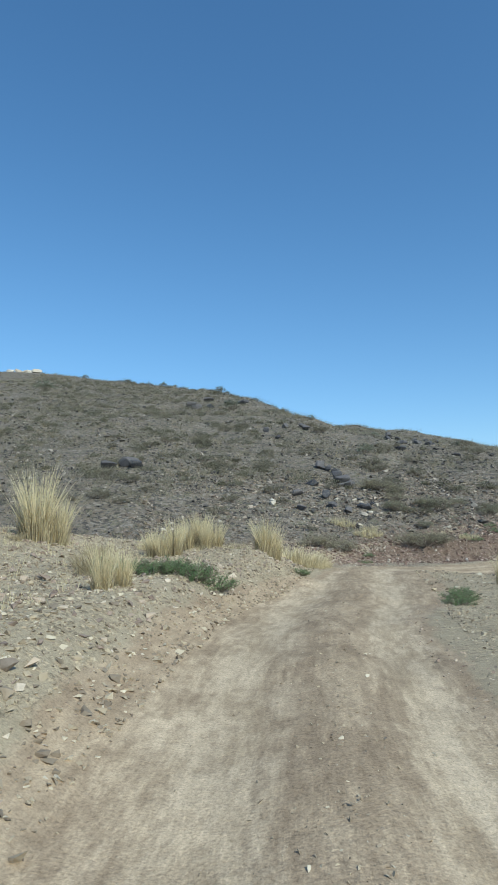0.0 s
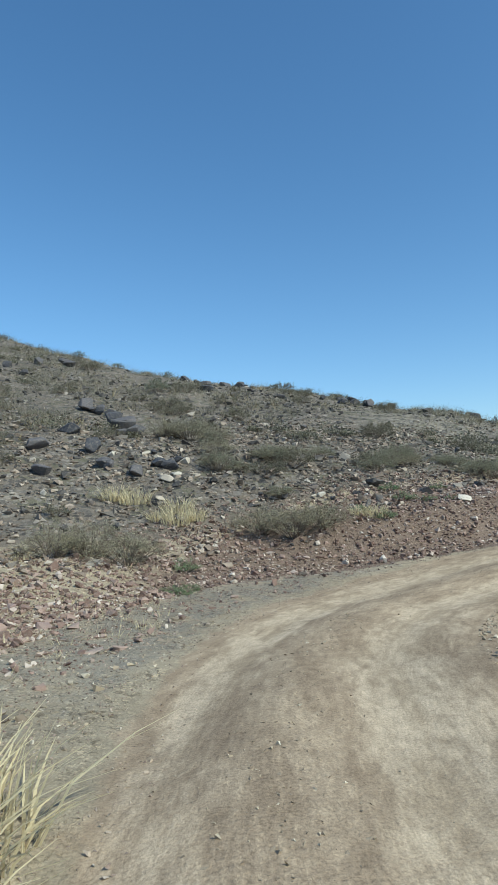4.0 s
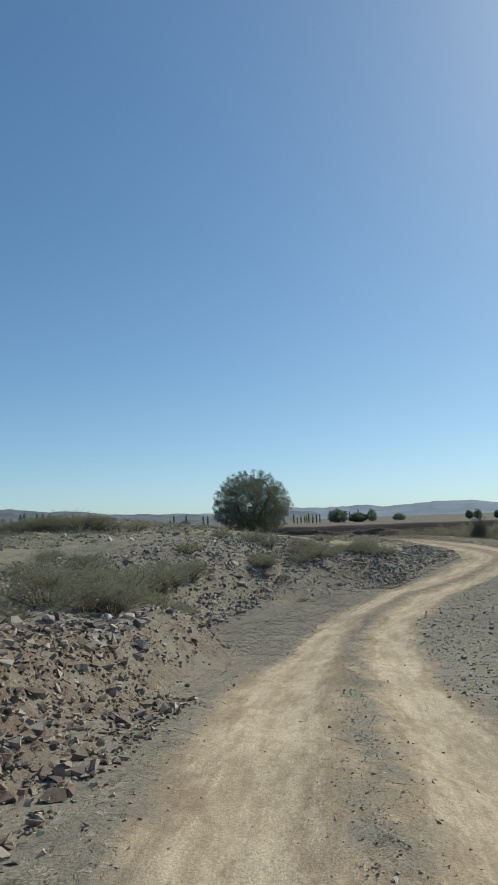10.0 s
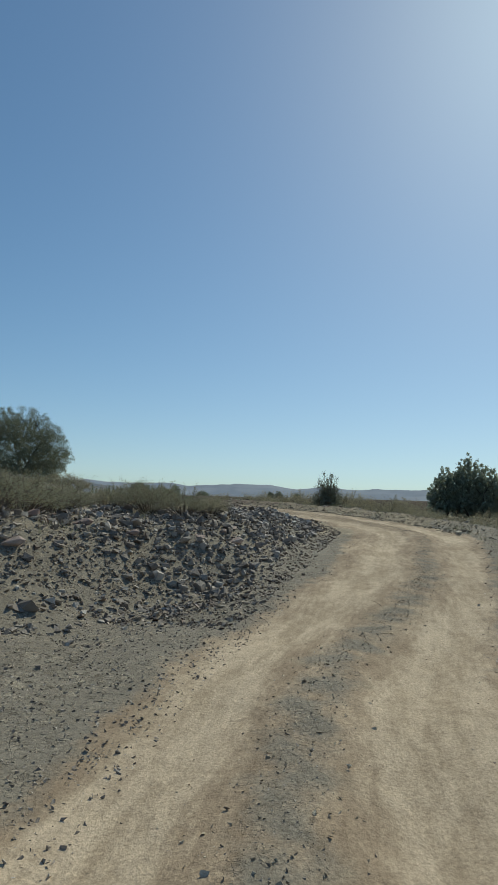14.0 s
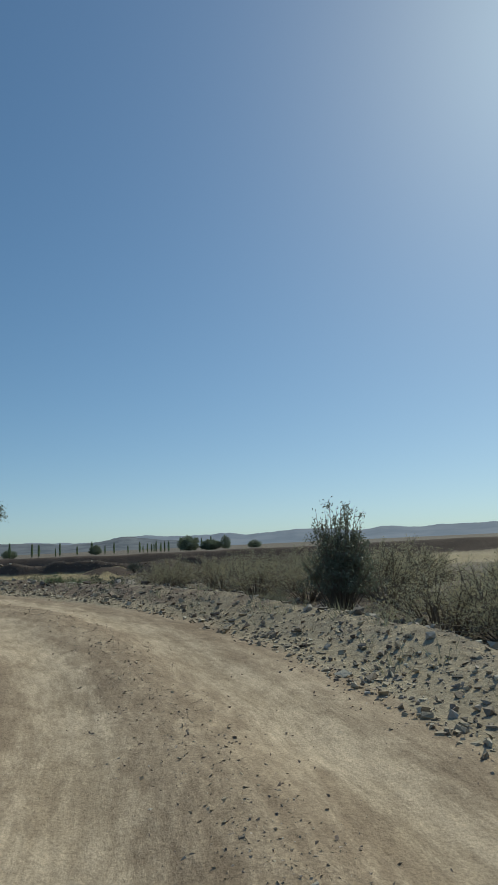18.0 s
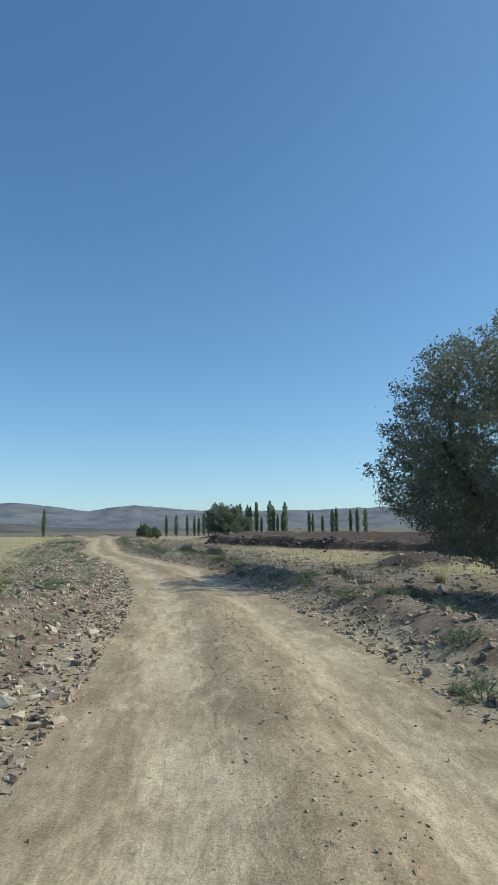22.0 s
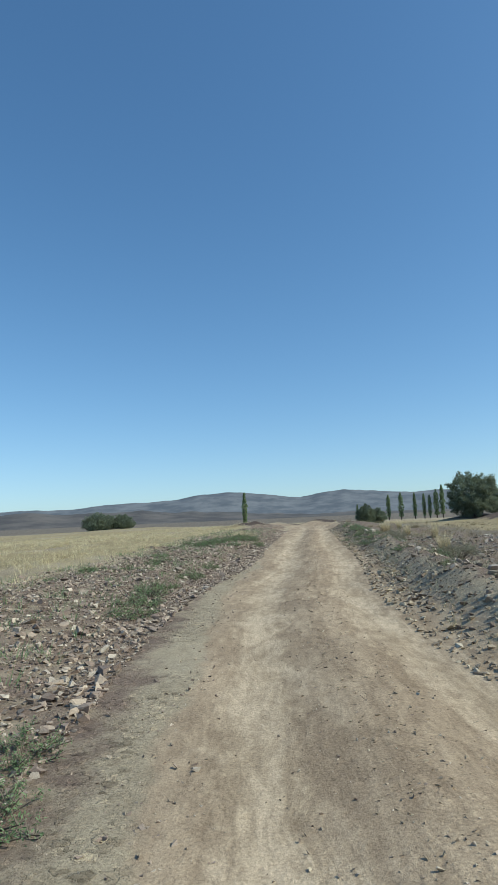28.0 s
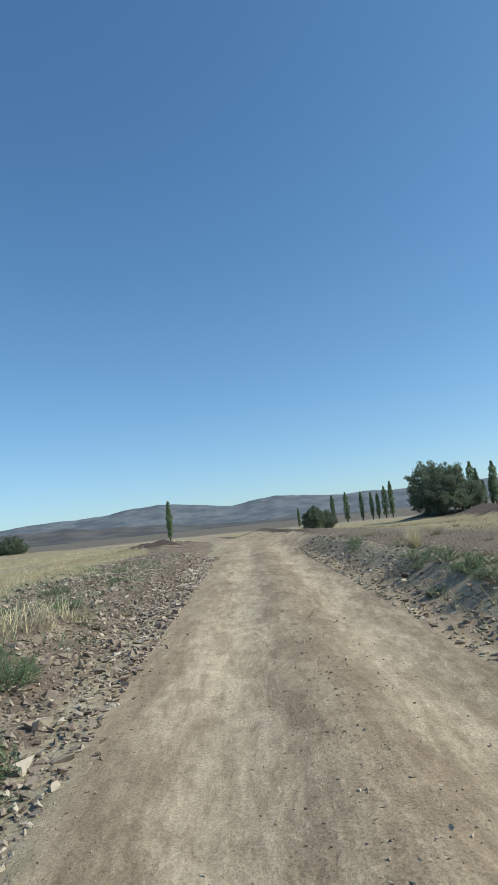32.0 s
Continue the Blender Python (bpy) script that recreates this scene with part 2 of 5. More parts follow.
STONE_RED = stone_material("bank_stone", ((0.0, (0.14, 0.088, 0.07)), (0.5, (0.258, 0.168, 0.131)), (0.82, (0.395, 0.282, 0.224)), (1.0, (0.64, 0.55, 0.46))))
STONE_PIECE = stone_material("loose_stone", ((0.0, (0.12, 0.10, 0.085)), (0.4, (0.24, 0.19, 0.145)), (0.75, (0.38, 0.31, 0.24)), (1.0, (0.58, 0.50, 0.41))), True)
STONE_FIELD = stone_material("pinkish_field_stone", ((0.0, (0.22, 0.16, 0.125)), (0.4, (0.33, 0.25, 0.195)), (0.75, (0.48, 0.38, 0.285)), (1.0, (0.62, 0.53, 0.42))))
STONE_BROWN = stone_material("brown_stone", ((0.0, (0.125, 0.094, 0.072)), (0.45, (0.225, 0.172, 0.13)), (0.8, (0.34, 0.268, 0.205)), (1.0, (0.52, 0.44, 0.35))))
STONE_PALE = stone_material("pale_stone", ((0.0, (0.45, 0.38, 0.30)), (1.0, (0.66, 0.59, 0.49))), True)
STONE_BLACK = stone_material("black_rock", ((0.0, (0.05, 0.052, 0.062)), (1.0, (0.12, 0.11, 0.112))), True)
STONE_PINK = stone_material("reddish_rock", ((0.0, (0.30, 0.205, 0.17)), (1.0, (0.47, 0.36, 0.30))), True)
STRAW = leaf_material("dry_grass_blade", (0.32, 0.25, 0.13), (0.76, 0.66, 0.43), 0.7, 0.2)
STRAW_GREY = leaf_material("old_grass_blade", (0.20, 0.16, 0.10), (0.40, 0.33, 0.20), 0.8, 0.1)
HERB = leaf_material("green_herb_leaf", (0.12, 0.185, 0.085), (0.22, 0.30, 0.145), 0.7, 0.18)
BRUSH_LEAF = leaf_material("grey_scrub_leaf", (0.18, 0.163, 0.115), (0.31, 0.28, 0.205), 0.8, 0.15)
SAGE_LEAF = leaf_material("sage_scrub_leaf", (0.16, 0.158, 0.105), (0.315, 0.305, 0.205), 0.8, 0.35)
GREEN_LEAF = leaf_material("fresh_herb_leaf", (0.095, 0.15, 0.065), (0.185, 0.26, 0.12), 0.7, 0.25)
SCRUB_LEAF = leaf_material("hill_scrub_leaf", (0.095, 0.09, 0.062), (0.20, 0.185, 0.13), 0.8, 0.15)
DARK_LEAF = leaf_material("dark_bush_leaf", (0.05, 0.066, 0.052), (0.105, 0.125, 0.095), 0.6, 0.12)
BUSH_LEAF = leaf_material("olive_bush_leaf", (0.23, 0.21, 0.135), (0.41, 0.375, 0.25), 0.8, 0.35)
TWIG = bark_material("scrub_twig", (0.13, 0.105, 0.08), (0.24, 0.20, 0.155))
BARK = bark_material("tree_bark", (0.05, 0.04, 0.033), (0.13, 0.105, 0.085))
OLEASTER = leaf_material("silvery_tree_leaf", (0.075, 0.088, 0.06), (0.215, 0.232, 0.165), 0.5, 0.2)
POPLAR_LEAF = leaf_material("poplar_leaf", (0.105, 0.145, 0.07), (0.215, 0.275, 0.14), 0.6, 0.35)
FEATHER_LEAF = leaf_material("feathery_leaf", (0.17, 0.19, 0.15), (0.32, 0.35, 0.27), 0.6, 0.5)
GROVE_LEAF = leaf_material("grove_leaf", (0.10, 0.122, 0.086), (0.20, 0.232, 0.158), 0.6, 0.4)

# ---- plan: the track, the hill and the plain ----
EYE_HEIGHT = 1.3
route = [Vector(eye) for _, eye, _, _ in PATH]
times = [t for t, *_ in PATH]


def bend(points, stamps, step=0.25):
    """Even steps along a polyline, rounded by averaging: x, y, z, time stamp."""
    p = np.array([(*v, t) for v, t in zip(points, stamps)])
    s = np.r_[0, np.cumsum(np.linalg.norm(np.diff(p[:, :2], axis=0), axis=1))]
    at = np.arange(0, s[-1], step)
    q = np.stack([np.interp(at, s, p[:, k]) for k in range(4)], 1)
    for _ in range(12):
        q[1:-1] = (q[:-2] + 2 * q[1:-1] + q[2:]) / 4
    return q


first_way, last_way = (route[1] - route[0]).normalized(), (route[-1] - route[-4]).normalized()
back = [route[0] - first_way * d for d in (40, 20)]
turn = Matrix.Rotation(radians(30), 3, "Z") @ last_way
onward = [route[-1] + last_way * 10, route[-1] + last_way * 22, route[-1] + last_way * 42, route[-1] + last_way * 44 + turn * 45]
for v in back:
    v.z = route[0].z + 0.3
for v in onward:
    v.z = route[-1].z + 0.1
ROUTE = bend(back + route + onward, [-6, -3] + times + [34, 36, 40, 52])
side_way = np.gradient(ROUTE[:, :2], axis=0)
side_way /= np.linalg.norm(side_way, axis=1)[:, None]
ROUTE[:, 0] += 0.18 * side_way[:, 1]
ROUTE[:, 1] -= 0.18 * side_way[:, 0]


def beside(x, y):
    """For places in the plan: the time stamp of the nearest bit of track, its level, and the distance to its left (right: negative)."""
    x, y = np.atleast_1d(x).astype(float), np.atleast_1d(y).astype(float)
    near = np.empty(len(x), int)
    for a in range(0, len(x), 4000):
        d = (x[a:a + 4000, None] - ROUTE[None, :, 0]) ** 2 + (y[a:a + 4000, None] - ROUTE[None, :, 1]) ** 2
        near[a:a + 4000] = d.argmin(1)
    r, w = ROUTE[near], side_way[near]
    off = w[:, 0] * (y - r[:, 1]) - w[:, 1] * (x - r[:, 0])
    far = np.hypot(x - r[:, 0], y - r[:, 1])
    return r[:, 3], r[:, 2] - EYE_HEIGHT, np.where(off < 0, -far, far)


def smooth(a, b, v):
    k = np.clip((v - a) / (b - a), 0, 1)
    return k * k * (3 - 2 * k)


def lattice(ix, iy, seed):
    n = (ix * 374761393 + iy * 668265263 + seed * 974711) & 0x7FFFFFFF
    n = ((n ^ (n >> 13)) * 1274126177) & 0x7FFFFFFF
    return ((n ^ (n >> 16)) & 0xFFFF) / 65535.0


def value_noise(x, y, seed=0):
    ix, iy = np.floor(x).astype(np.int64), np.floor(y).astype(np.int64)
    fx, fy = x - ix, y - iy
    fx, fy = fx * fx * (3 - 2 * fx), fy * fy * (3 - 2 * fy)
    a, b = lattice(ix, iy, seed), lattice(ix + 1, iy, seed)
    c, d = lattice(ix, iy + 1, seed), lattice(ix + 1, iy + 1, seed)
    return (a * (1 - fx) + b * fx) * (1 - fy) + (c * (1 - fx) + d * fx) * fy - 0.5


def fractal(x, y, seed=0, octaves=4):
    return sum(value_noise(x * 2.03 ** k, y * 2.03 ** k, seed + k) * 0.5 ** k for k in range(octaves))


def profile(t, *pairs):
    return np.interp(t, [p[0] for p in pairs], [p[1] for p in pairs])


def hill_plane(x, y):
    """The stony hillside that climbs north of the first bend."""
    brow = profile(x, (-45, 112), (-13, 92), (-2, 74), (5, 59), (10, 55.3), (19, 50.8), (29, 46), (35, 42.5), (60, 37))
    over = np.maximum(y - brow, 0)
    up = np.minimum(y, brow) + 0.52 * np.minimum(over, 40) * smooth(-4, 8, x) * (1 - 0.6 * smooth(24, 36, x)) + 0.02 * over
    toe = 0.5 * np.exp(-((y - 30) / 5.0) ** 2) * (1 - smooth(6.5, 10, x))
    return 0.2885 * up - toe - 0.066 * np.clip(x, -70, 60) - 7.61


HEAPS = [(83.6, 11.2, 2.8, 1.1), (80, 5, 3, .9), (106, 33, 4.5, .9), (110, 29, 4, .8), (101, 27, 3, .5), (97, 14, 3.5, .7), (92, 10, 3, .8), (114, 36, 4, .7), (123, 60, 3, .35), (140, 96, 5, .7), (150, 102, 7, .9), (133, 92, 4, .45)]
LEVEE = [Vector((100, -120)), Vector((118, -70)), Vector((128, -20)), Vector((133, 15)), Vector((150, 48)), Vector((180, 92)), Vector((225, 130))]
SCARP = [Vector(p) for p in ((104, -6), (112, 4), (118, 15), (123, 28), (127, 38), (129, 46), (130, 52), (131.5, 60), (132.5, 66))]


def from_line(x, y, line):
    best = np.full(len(x), 1e9)
    for a, b in zip(line, line[1:]):
        ab = b - a
        k = np.clip(((x - a.x) * ab.x + (y - a.y) * ab.y) / ab.length_squared, 0, 1)
        best = np.minimum(best, np.hypot(x - a.x - k * ab.x, y - a.y - k * ab.y))
    return best


# the track's edges, the foot of the bank and the gravel crown: time stamp, metres from the middle (left positive for the crown)
EDGE_LEFT = [(-6, 1.55), (0, 1.55), (2.3, 1.6), (3.2, 1.25), (4, .9), (4.6, .75), (5.3, 1.1), (6, 1.35), (7, 1.5), (7.7, 1.65), (8.2, 1.5), (8.8, 1.3), (9.2, 1.2), (10.2, 1.12), (10.9, 1.3), (11.8, 1.45), (12.6, 1.2), (13.4, 1.4),
             (15.3, 1.5), (16, 1.0), (17, 1.0), (17.9, 1.2), (20, 1.4), (23.2, 1.3), (25.5, 1.5), (26, 1.35), (26.8, .95), (27.4, .9), (28.6, .5), (29.5, .7), (30.5, 1.0), (32.5, 1.2), (34, 1.35), (37, 1.5)]
EDGE_RIGHT = [(-6, 1.2), (1.8, 1.15), (3.4, 1.9), (5.3, 1.95), (7, 1.7), (9, 1.4), (11, 1.15), (12.4, 1.25), (13.8, .95), (15, 1.0), (16.6, 1.65), (17.3, 1.8), (18, 1.7), (18.9, 1.5), (19.6, 1.7), (20.4, 1.5), (21.2, 1.7), (22.3, 1.7),
              (23.2, 1.45), (23.8, 1.7), (25.2, 1.35), (26.8, 2.0), (28.1, 2.2), (29.1, 2.3), (30.5, 1.95), (32.2, 1.95), (34.7, 2.3), (36, 2.4)]
FOOT_LEFT = [(0, 1.05), (3.2, 1.0), (4.2, 1.1), (5, 2.6), (5.6, 3.4), (6.3, 3.5), (6.9, 3.1), (7.1, 2.5), (7.6, 2.05), (8.2, 1.85), (9, 1.7), (11, 2.0), (12.6, 1.9), (13.1, 3.6), (13.5, 4.4), (14.2, 4.4), (15.2, 2.8), (16, 1.8), (17, 1.7), (32, 1.7)]
CROWN = [(-6, 0), (1, -.1), (3, 0), (8, 0), (12, -.1), (13, .12), (14, .32), (15, .3), (16, -.45), (17, -.6), (18, -.4), (19, -.1), (20.3, -.25), (22, -.35), (23.4, -.2), (26, -.25), (27.4, -.55), (28.3, -.75), (30, -.5), (32, -.3), (36, -.4)]


def land(x, y):
    """Level of the ground and the masks of its cover at places in the plan."""
    x, y = np.atleast_1d(x).astype(float), np.atleast_1d(y).astype(float)
    t, level, d = beside(x, y)
    far = np.abs(d)
    plain = -1.45
    calm = smooth(1.3, 2.8, far)
    z = plain + (level - plain) * np.exp(-(far / 32.0) ** 2)
    # banks beside the track
    lift_l = profile(t, (0, .55), (2.5, .6), (3.2, .72), (4.6, .6), (5.5, .3), (6.5, .45), (7.1, .8), (7.6, 1.1), (8.2, 1.1), (9, 1.0), (10.5, .95), (12.5, .9), (13.1, .6), (13.6, .75), (15, 1.0), (16, .9), (17.5, .35), (20, .3), (26, .3), (29, .12), (32, .25))
    foot_l = profile(t, *FOOT_LEFT)
    wide_l = profile(t, (0, 1.3), (4, 1.4), (5, 3.0), (6.5, 3.0), (7.5, 1.7), (10.5, 1.5), (12.6, 1.1), (13.1, 3.5), (15, 2.6), (16, 1.8), (17, 1.4), (32, 1.2))
    lift_r = profile(t, (0, .1), (4, .1), (9, -.15), (12, .1), (15, .05), (17, -.35), (19, -.6), (21, -.4), (23, -.6), (26, -.6), (29, -.5), (31, -.3), (34, -.25))
    fade = np.exp(-(far / 60.0) ** 2)
    left = lift_l * smooth(0, 1, (d - foot_l) / wide_l)
    left = left + profile(t, (-3, 1.3), (0, 1.2), (2, 1.0), (3.5, .6), (5, 0)) * smooth(3, 9, d)
    rise = profile(t, (8.8, 0), (10, .6), (12, .9), (13, .95), (15.5, .85), (17.5, .7), (19, .2), (20, 0))
    left = left + rise * smooth(5, 10, d) * np.exp(-(np.maximum(d - 14, 0) / 12) ** 2)
    # stony swell north of the terrace
    swell = np.exp(-((x - 68) ** 2 + (y - 42) ** 2) / 14.0 ** 2) * smooth(4, 9, d)
    z = z + 2.4 * swell * (1 + 0.2 * fractal(x / 5, y / 5, 52))
    berm = (0.22 * smooth(13, 17, t) + 0.2 * smooth(22, 25, t)) * np.exp(-((-d - 2.8) / 0.55) ** 2)
    right = lift_r * smooth(0, 1, (-d - 3.0) / 2.2) + berm
    z = z + np.where(d > 0, left * fade, right * fade)
    # hill
    hp = hill_plane(x, y) + 1.1 * fractal(x / 14, y / 14, 5) * smooth(32, 55, y)
    climb = (d > 0) & (t < 16.5)
    over = np.where(climb, hp - z, -5)
    over = np.where(climb & (d > foot_l), over, -5)
    gain = np.where(over > -0.9, np.logaddexp(0, over * 4) / 4, 0) * smooth(0, 1, (d - foot_l) / 2.5)
    z = z + gain
    on_hill = np.clip(gain * 1.2, 0, 1)
    # levee and the cut bank of the old channel
    lv = from_line(x, y, LEVEE)
    z = z + 1.75 * (1 - smooth(1.2, 4.2, lv))
    sc = from_line(x, y, SCARP)
    z = z + (1.05 + 0.7 * fractal(x / 3, y / 3, 21)) * (1 - smooth(0.3, 1.7, sc)) * (far > 4)
    heap = np.zeros(len(x))
    for hx, hy, hr, hh in HEAPS:
        heap = np.maximum(heap, hh * np.exp(-((x - hx) ** 2 + (y - hy) ** 2) / (0.5 * hr * hr)))
    z = z + heap * (1 + 0.8 * fractal(x / 1.5, y / 1.5, 44)) * smooth(3, 5, far)
    # roughness of the ground
    z = z + calm * (0.32 * fractal(x / 4.5, y / 4.5, 1) + 0.16 * fractal(x / 0.9, y / 0.9, 2, 3)) * np.minimum(1, 0.45 + on_hill + 0.5 * (lift_l > 0.6) * (d > 0))
    c = np.abs(d - profile(t, *CROWN))
    rut = np.exp(-((c - 0.72) / 0.28) ** 2)
    z = z + (1 - calm) * (0.05 * fractal(x / 1.3, y / 1.3, 3) + 0.03 * fractal(x / 0.35, y / 0.35, 4, 2) - 0.045 * rut + 0.04 * np.exp(-(c / 0.3) ** 2))
    wob = 0.35 * fractal(x / 2.5, y / 2.5, 8)
    past = np.maximum(d - profile(t, *EDGE_LEFT), -d - profile(t, *EDGE_RIGHT)) + 0.9 * wob
    masks = {
        "road": (1 - smooth(-0.3, 0.3, past)) * (1 - 0.65 * np.exp(-(c / 0.24) ** 2) * smooth(8.5, 10, t) * (1 - smooth(17, 19, t))) * profile(t, (9, 1), (10.5, .56), (16, .56), (18, 1)),
        "track": (np.exp(-((c + 0.5 * wob - 0.72) / 0.36) ** 2) + 0.35 * np.exp(-((c - 1.35) / 0.25) ** 2)) * (1 - smooth(-0.35, 0.1, past)) * profile(t, (0, .8), (6, .75), (9, .9), (16, .9), (19, .7), (32, .7)),
        "dark": 0.85 * smooth(0.1, 0.75, swell * (1 + 1.1 * fractal(x / 5, y / 5, 53))) + np.maximum(on_hill * smooth(0.1, 0.8, on_hill), smooth(4.4, 5.4, t) * (1 - smooth(7.4, 8, t)) * (d > 0) * smooth(0, 0.4, past) * 0.06 * (1 - smooth(4, 6, d)) + smooth(60, 120, far) * 0.55 + smooth(16, 18, t) * smooth(1.9, 3.4, -d) * 0.42 * (1 - smooth(35, 60, far))),
        "grey": 0.34 * smooth(4.4, 5.2, t) * (1 - smooth(7.6, 8.4, t)) * (d > 0) * smooth(-0.1, 0.5, past) * (1 - smooth(foot_l - 0.4, foot_l + 0.6, d)) + 0.8 * np.exp(-(c / 0.24) ** 2) * smooth(8.5, 10, t) * (1 - smooth(17, 19, t)) + smooth(8.4, 9.6, t) * (1 - smooth(16.5, 17.8, t)) * (d > 0) * smooth(-0.5, -0.05, past) * 0.85 * (1 - smooth(14, 30, far)) + smooth(7.5, 9, t) * (1 - smooth(17.2, 18.6, t)) * (d < 0) * smooth(-0.5, -0.05, past) * 0.8 * (1 - smooth(9, 22, far + 8 * wob)),
        "red": smooth(foot_l - 0.5, foot_l + 0.3, d) * smooth(5.6, 7.0, t) * (1 - smooth(12.6, 13.2, t)) * (1 - smooth(3.5, 6.5, d)) * profile(t, (8.2, .95), (9, .3), (9.9, .2), (10.5, .4), (11, .35), (13, .25)) + smooth(18, 20, t) * smooth(0.1, 0.6, past) * (d > 0) * (1 - smooth(4.5, 7, d)) * 0.38 + smooth(18.5, 20.5, t) * smooth(0.1, 0.8, past) * (d < 0) * (1 - smooth(8, 13, -d)) * 0.4,
        "straw": np.maximum(smooth(4.0, 7, d) * smooth(20, 23, t) * smooth(70, 90, x + 12 * fractal(x / 9, y / 9, 61)) * 0.85 * (0.8 + 1.1 * fractal(x / 6, y / 6, 63)), smooth(9, 14, -d) * smooth(20, 23, t) * 0.42) * (1 - smooth(55, 90, far)) * (1 - smooth(0.1, 0.4, swell)),
        "crown": np.maximum(np.exp(-(c / 0.3) ** 2), 0.5 * smooth(0.02, 0.25, fractal(x / 1.4, y / 1.4, 77))) * (far < 2.6),
        "across": d * 3.2,
        "onward": np.interp(t, ROUTE[:, 3], np.arange(len(ROUTE)) * 0.25) * 0.7,
        "clay": np.maximum(np.maximum(1 - smooth(2.2, 4.6, lv), (1 - smooth(0.6, 2.0, sc)) * 0.9), smooth(0.12, 0.45, heap * (1 + 1.6 * fractal(x / 1.1, y / 1.1, 47))) * 0.5) * (far > 3.5),
    }
    return z, masks, (t, d, on_hill)



def sheet(name, verts, faces, mat, attributes=None, smooth_faces=True):
    me = bpy.data.meshes.new(name)
    faces = np.asarray(faces, np.int32)
    me.vertices.add(len(verts))
    me.vertices.foreach_set("co", np.asarray(verts, np.float32).ravel())
    n = faces.shape[1]
    me.loops.add(faces.size)
    me.loops.foreach_set("vertex_index", faces.ravel())
    me.polygons.add(len(faces))
    me.polygons.foreach_set("loop_start", np.arange(0, faces.size, n, dtype=np.int32))
    me.polygons.foreach_set("use_smooth", np.full(len(faces), smooth_faces))
    me.update(calc_edges=True)
    for key, value in (attributes or {}).items():
        me.attributes.new(key, "FLOAT", "POINT").data.foreach_set("value", np.asarray(value, np.float32))
    me.materials.append(mat)
    return me


def axis(lo, hi, step, reach):
    fine = np.arange(lo, hi, step)
    gaps = step * 1.25 ** np.arange(1, 60)
    up = hi + np.cumsum(gaps)
    down = lo - np.cumsum(gaps)
    return np.r_[down[down > -reach][::-1], fine, up[up < reach]]


GRID = []


def surface(x, y):
    """Level of the finished ground sheet."""
    gx, gy, z = GRID
    x, y = np.atleast_1d(x).astype(float), np.atleast_1d(y).astype(float)
    i = np.clip(np.searchsorted(gx, x) - 1, 0, len(gx) - 2)
    j = np.clip(np.searchsorted(gy, y) - 1, 0, len(gy) - 2)
    u, v = (x - gx[i]) / (gx[i + 1] - gx[i]), (y - gy[j]) / (gy[j + 1] - gy[j])
    return (z[j, i] * (1 - u) + z[j, i + 1] * u) * (1 - v) + (z[j + 1, i] * (1 - u) + z[j + 1, i + 1] * u) * v


def level_at(x, y):
    return float(surface(x, y)[0])


def build_ground():
    gx, gy = axis(-12, 134, 0.28, 4500), axis(-2, 90, 0.28, 4500)
    X, Y = np.meshgrid(gx, gy)
    z, masks, _ = land(X.ravel(), Y.ravel())
    nx, ny = len(gx), len(gy)
    GRID.extend((gx, gy, z.reshape(ny, nx)))
    i = np.arange(nx * ny).reshape(ny, nx)
    faces = np.stack([i[:-1, :-1], i[:-1, 1:], i[1:, 1:], i[1:, :-1]], -1).reshape(-1, 4)
    ob = new("ground", sheet("ground", np.stack([X.ravel(), Y.ravel(), z], 1), faces, EARTH, masks))
    return tagged(ob, "dry stony earth with a pale rutted dirt track", "ground", kind="structure")


ground = build_ground()

# ---- stones ----
rng = np.random.default_rng(7)


def chip(seed, corners, flat):
    """A small broken stone: the hull of a few random corners, flat-faced and uneven."""
    r = np.random.default_rng(seed)
    p = r.uniform(-1, 1, (corners, 3))
    p /= (np.abs(p) ** 3).sum(1, keepdims=True) ** (1 / 3)
    p *= r.uniform(0.8, 1.1, (corners, 1)) * np.array([0.42, r.uniform(0.24, 0.36), 0.34 * flat])
    bm = bmesh.new()
    for v in p:
        bm.verts.new(v)
    bmesh.ops.convex_hull(bm, input=bm.verts[:])
    bmesh.ops.delete(bm, geom=[v for v in bm.verts if not v.link_faces], context="VERTS")
    bmesh.ops.triangulate(bm, faces=bm.faces[:])
    bmesh.ops.recalc_face_normals(bm, faces=bm.faces[:])
    bm.verts.index_update()
    verts, faces = np.array([v.co[:] for v in bm.verts]), np.array([[v.index for v in f.verts] for f in bm.faces])
    bm.free()
    return verts, faces


SHARDS = [chip(40 + k, 11, 0.6 + 0.13 * (k % 5)) for k in range(20)]
PEBBLES = [chip(80 + k, 7, 0.42 + 0.11 * (k % 5)) for k in range(24)]
GRIT = [chip(120 + k, 5, 0.6 + 0.1 * (k % 4)) for k in range(16)]


def sparse_apron(xs, ys, sizes):
    """Few coarse stones lie on the smooth apron between the track and the foot of the bank."""
    t, _, d = beside(xs, ys)
    apron = ((t > 4.5) & (t < 7.4) | (t > 12.9) & (t < 15.2)) & (d > 0.8) & (d < profile(t, *FOOT_LEFT) - 0.05)
    return ~apron | (sizes < 0.045) | (rng.uniform(0, 1, len(xs)) < 0.08)


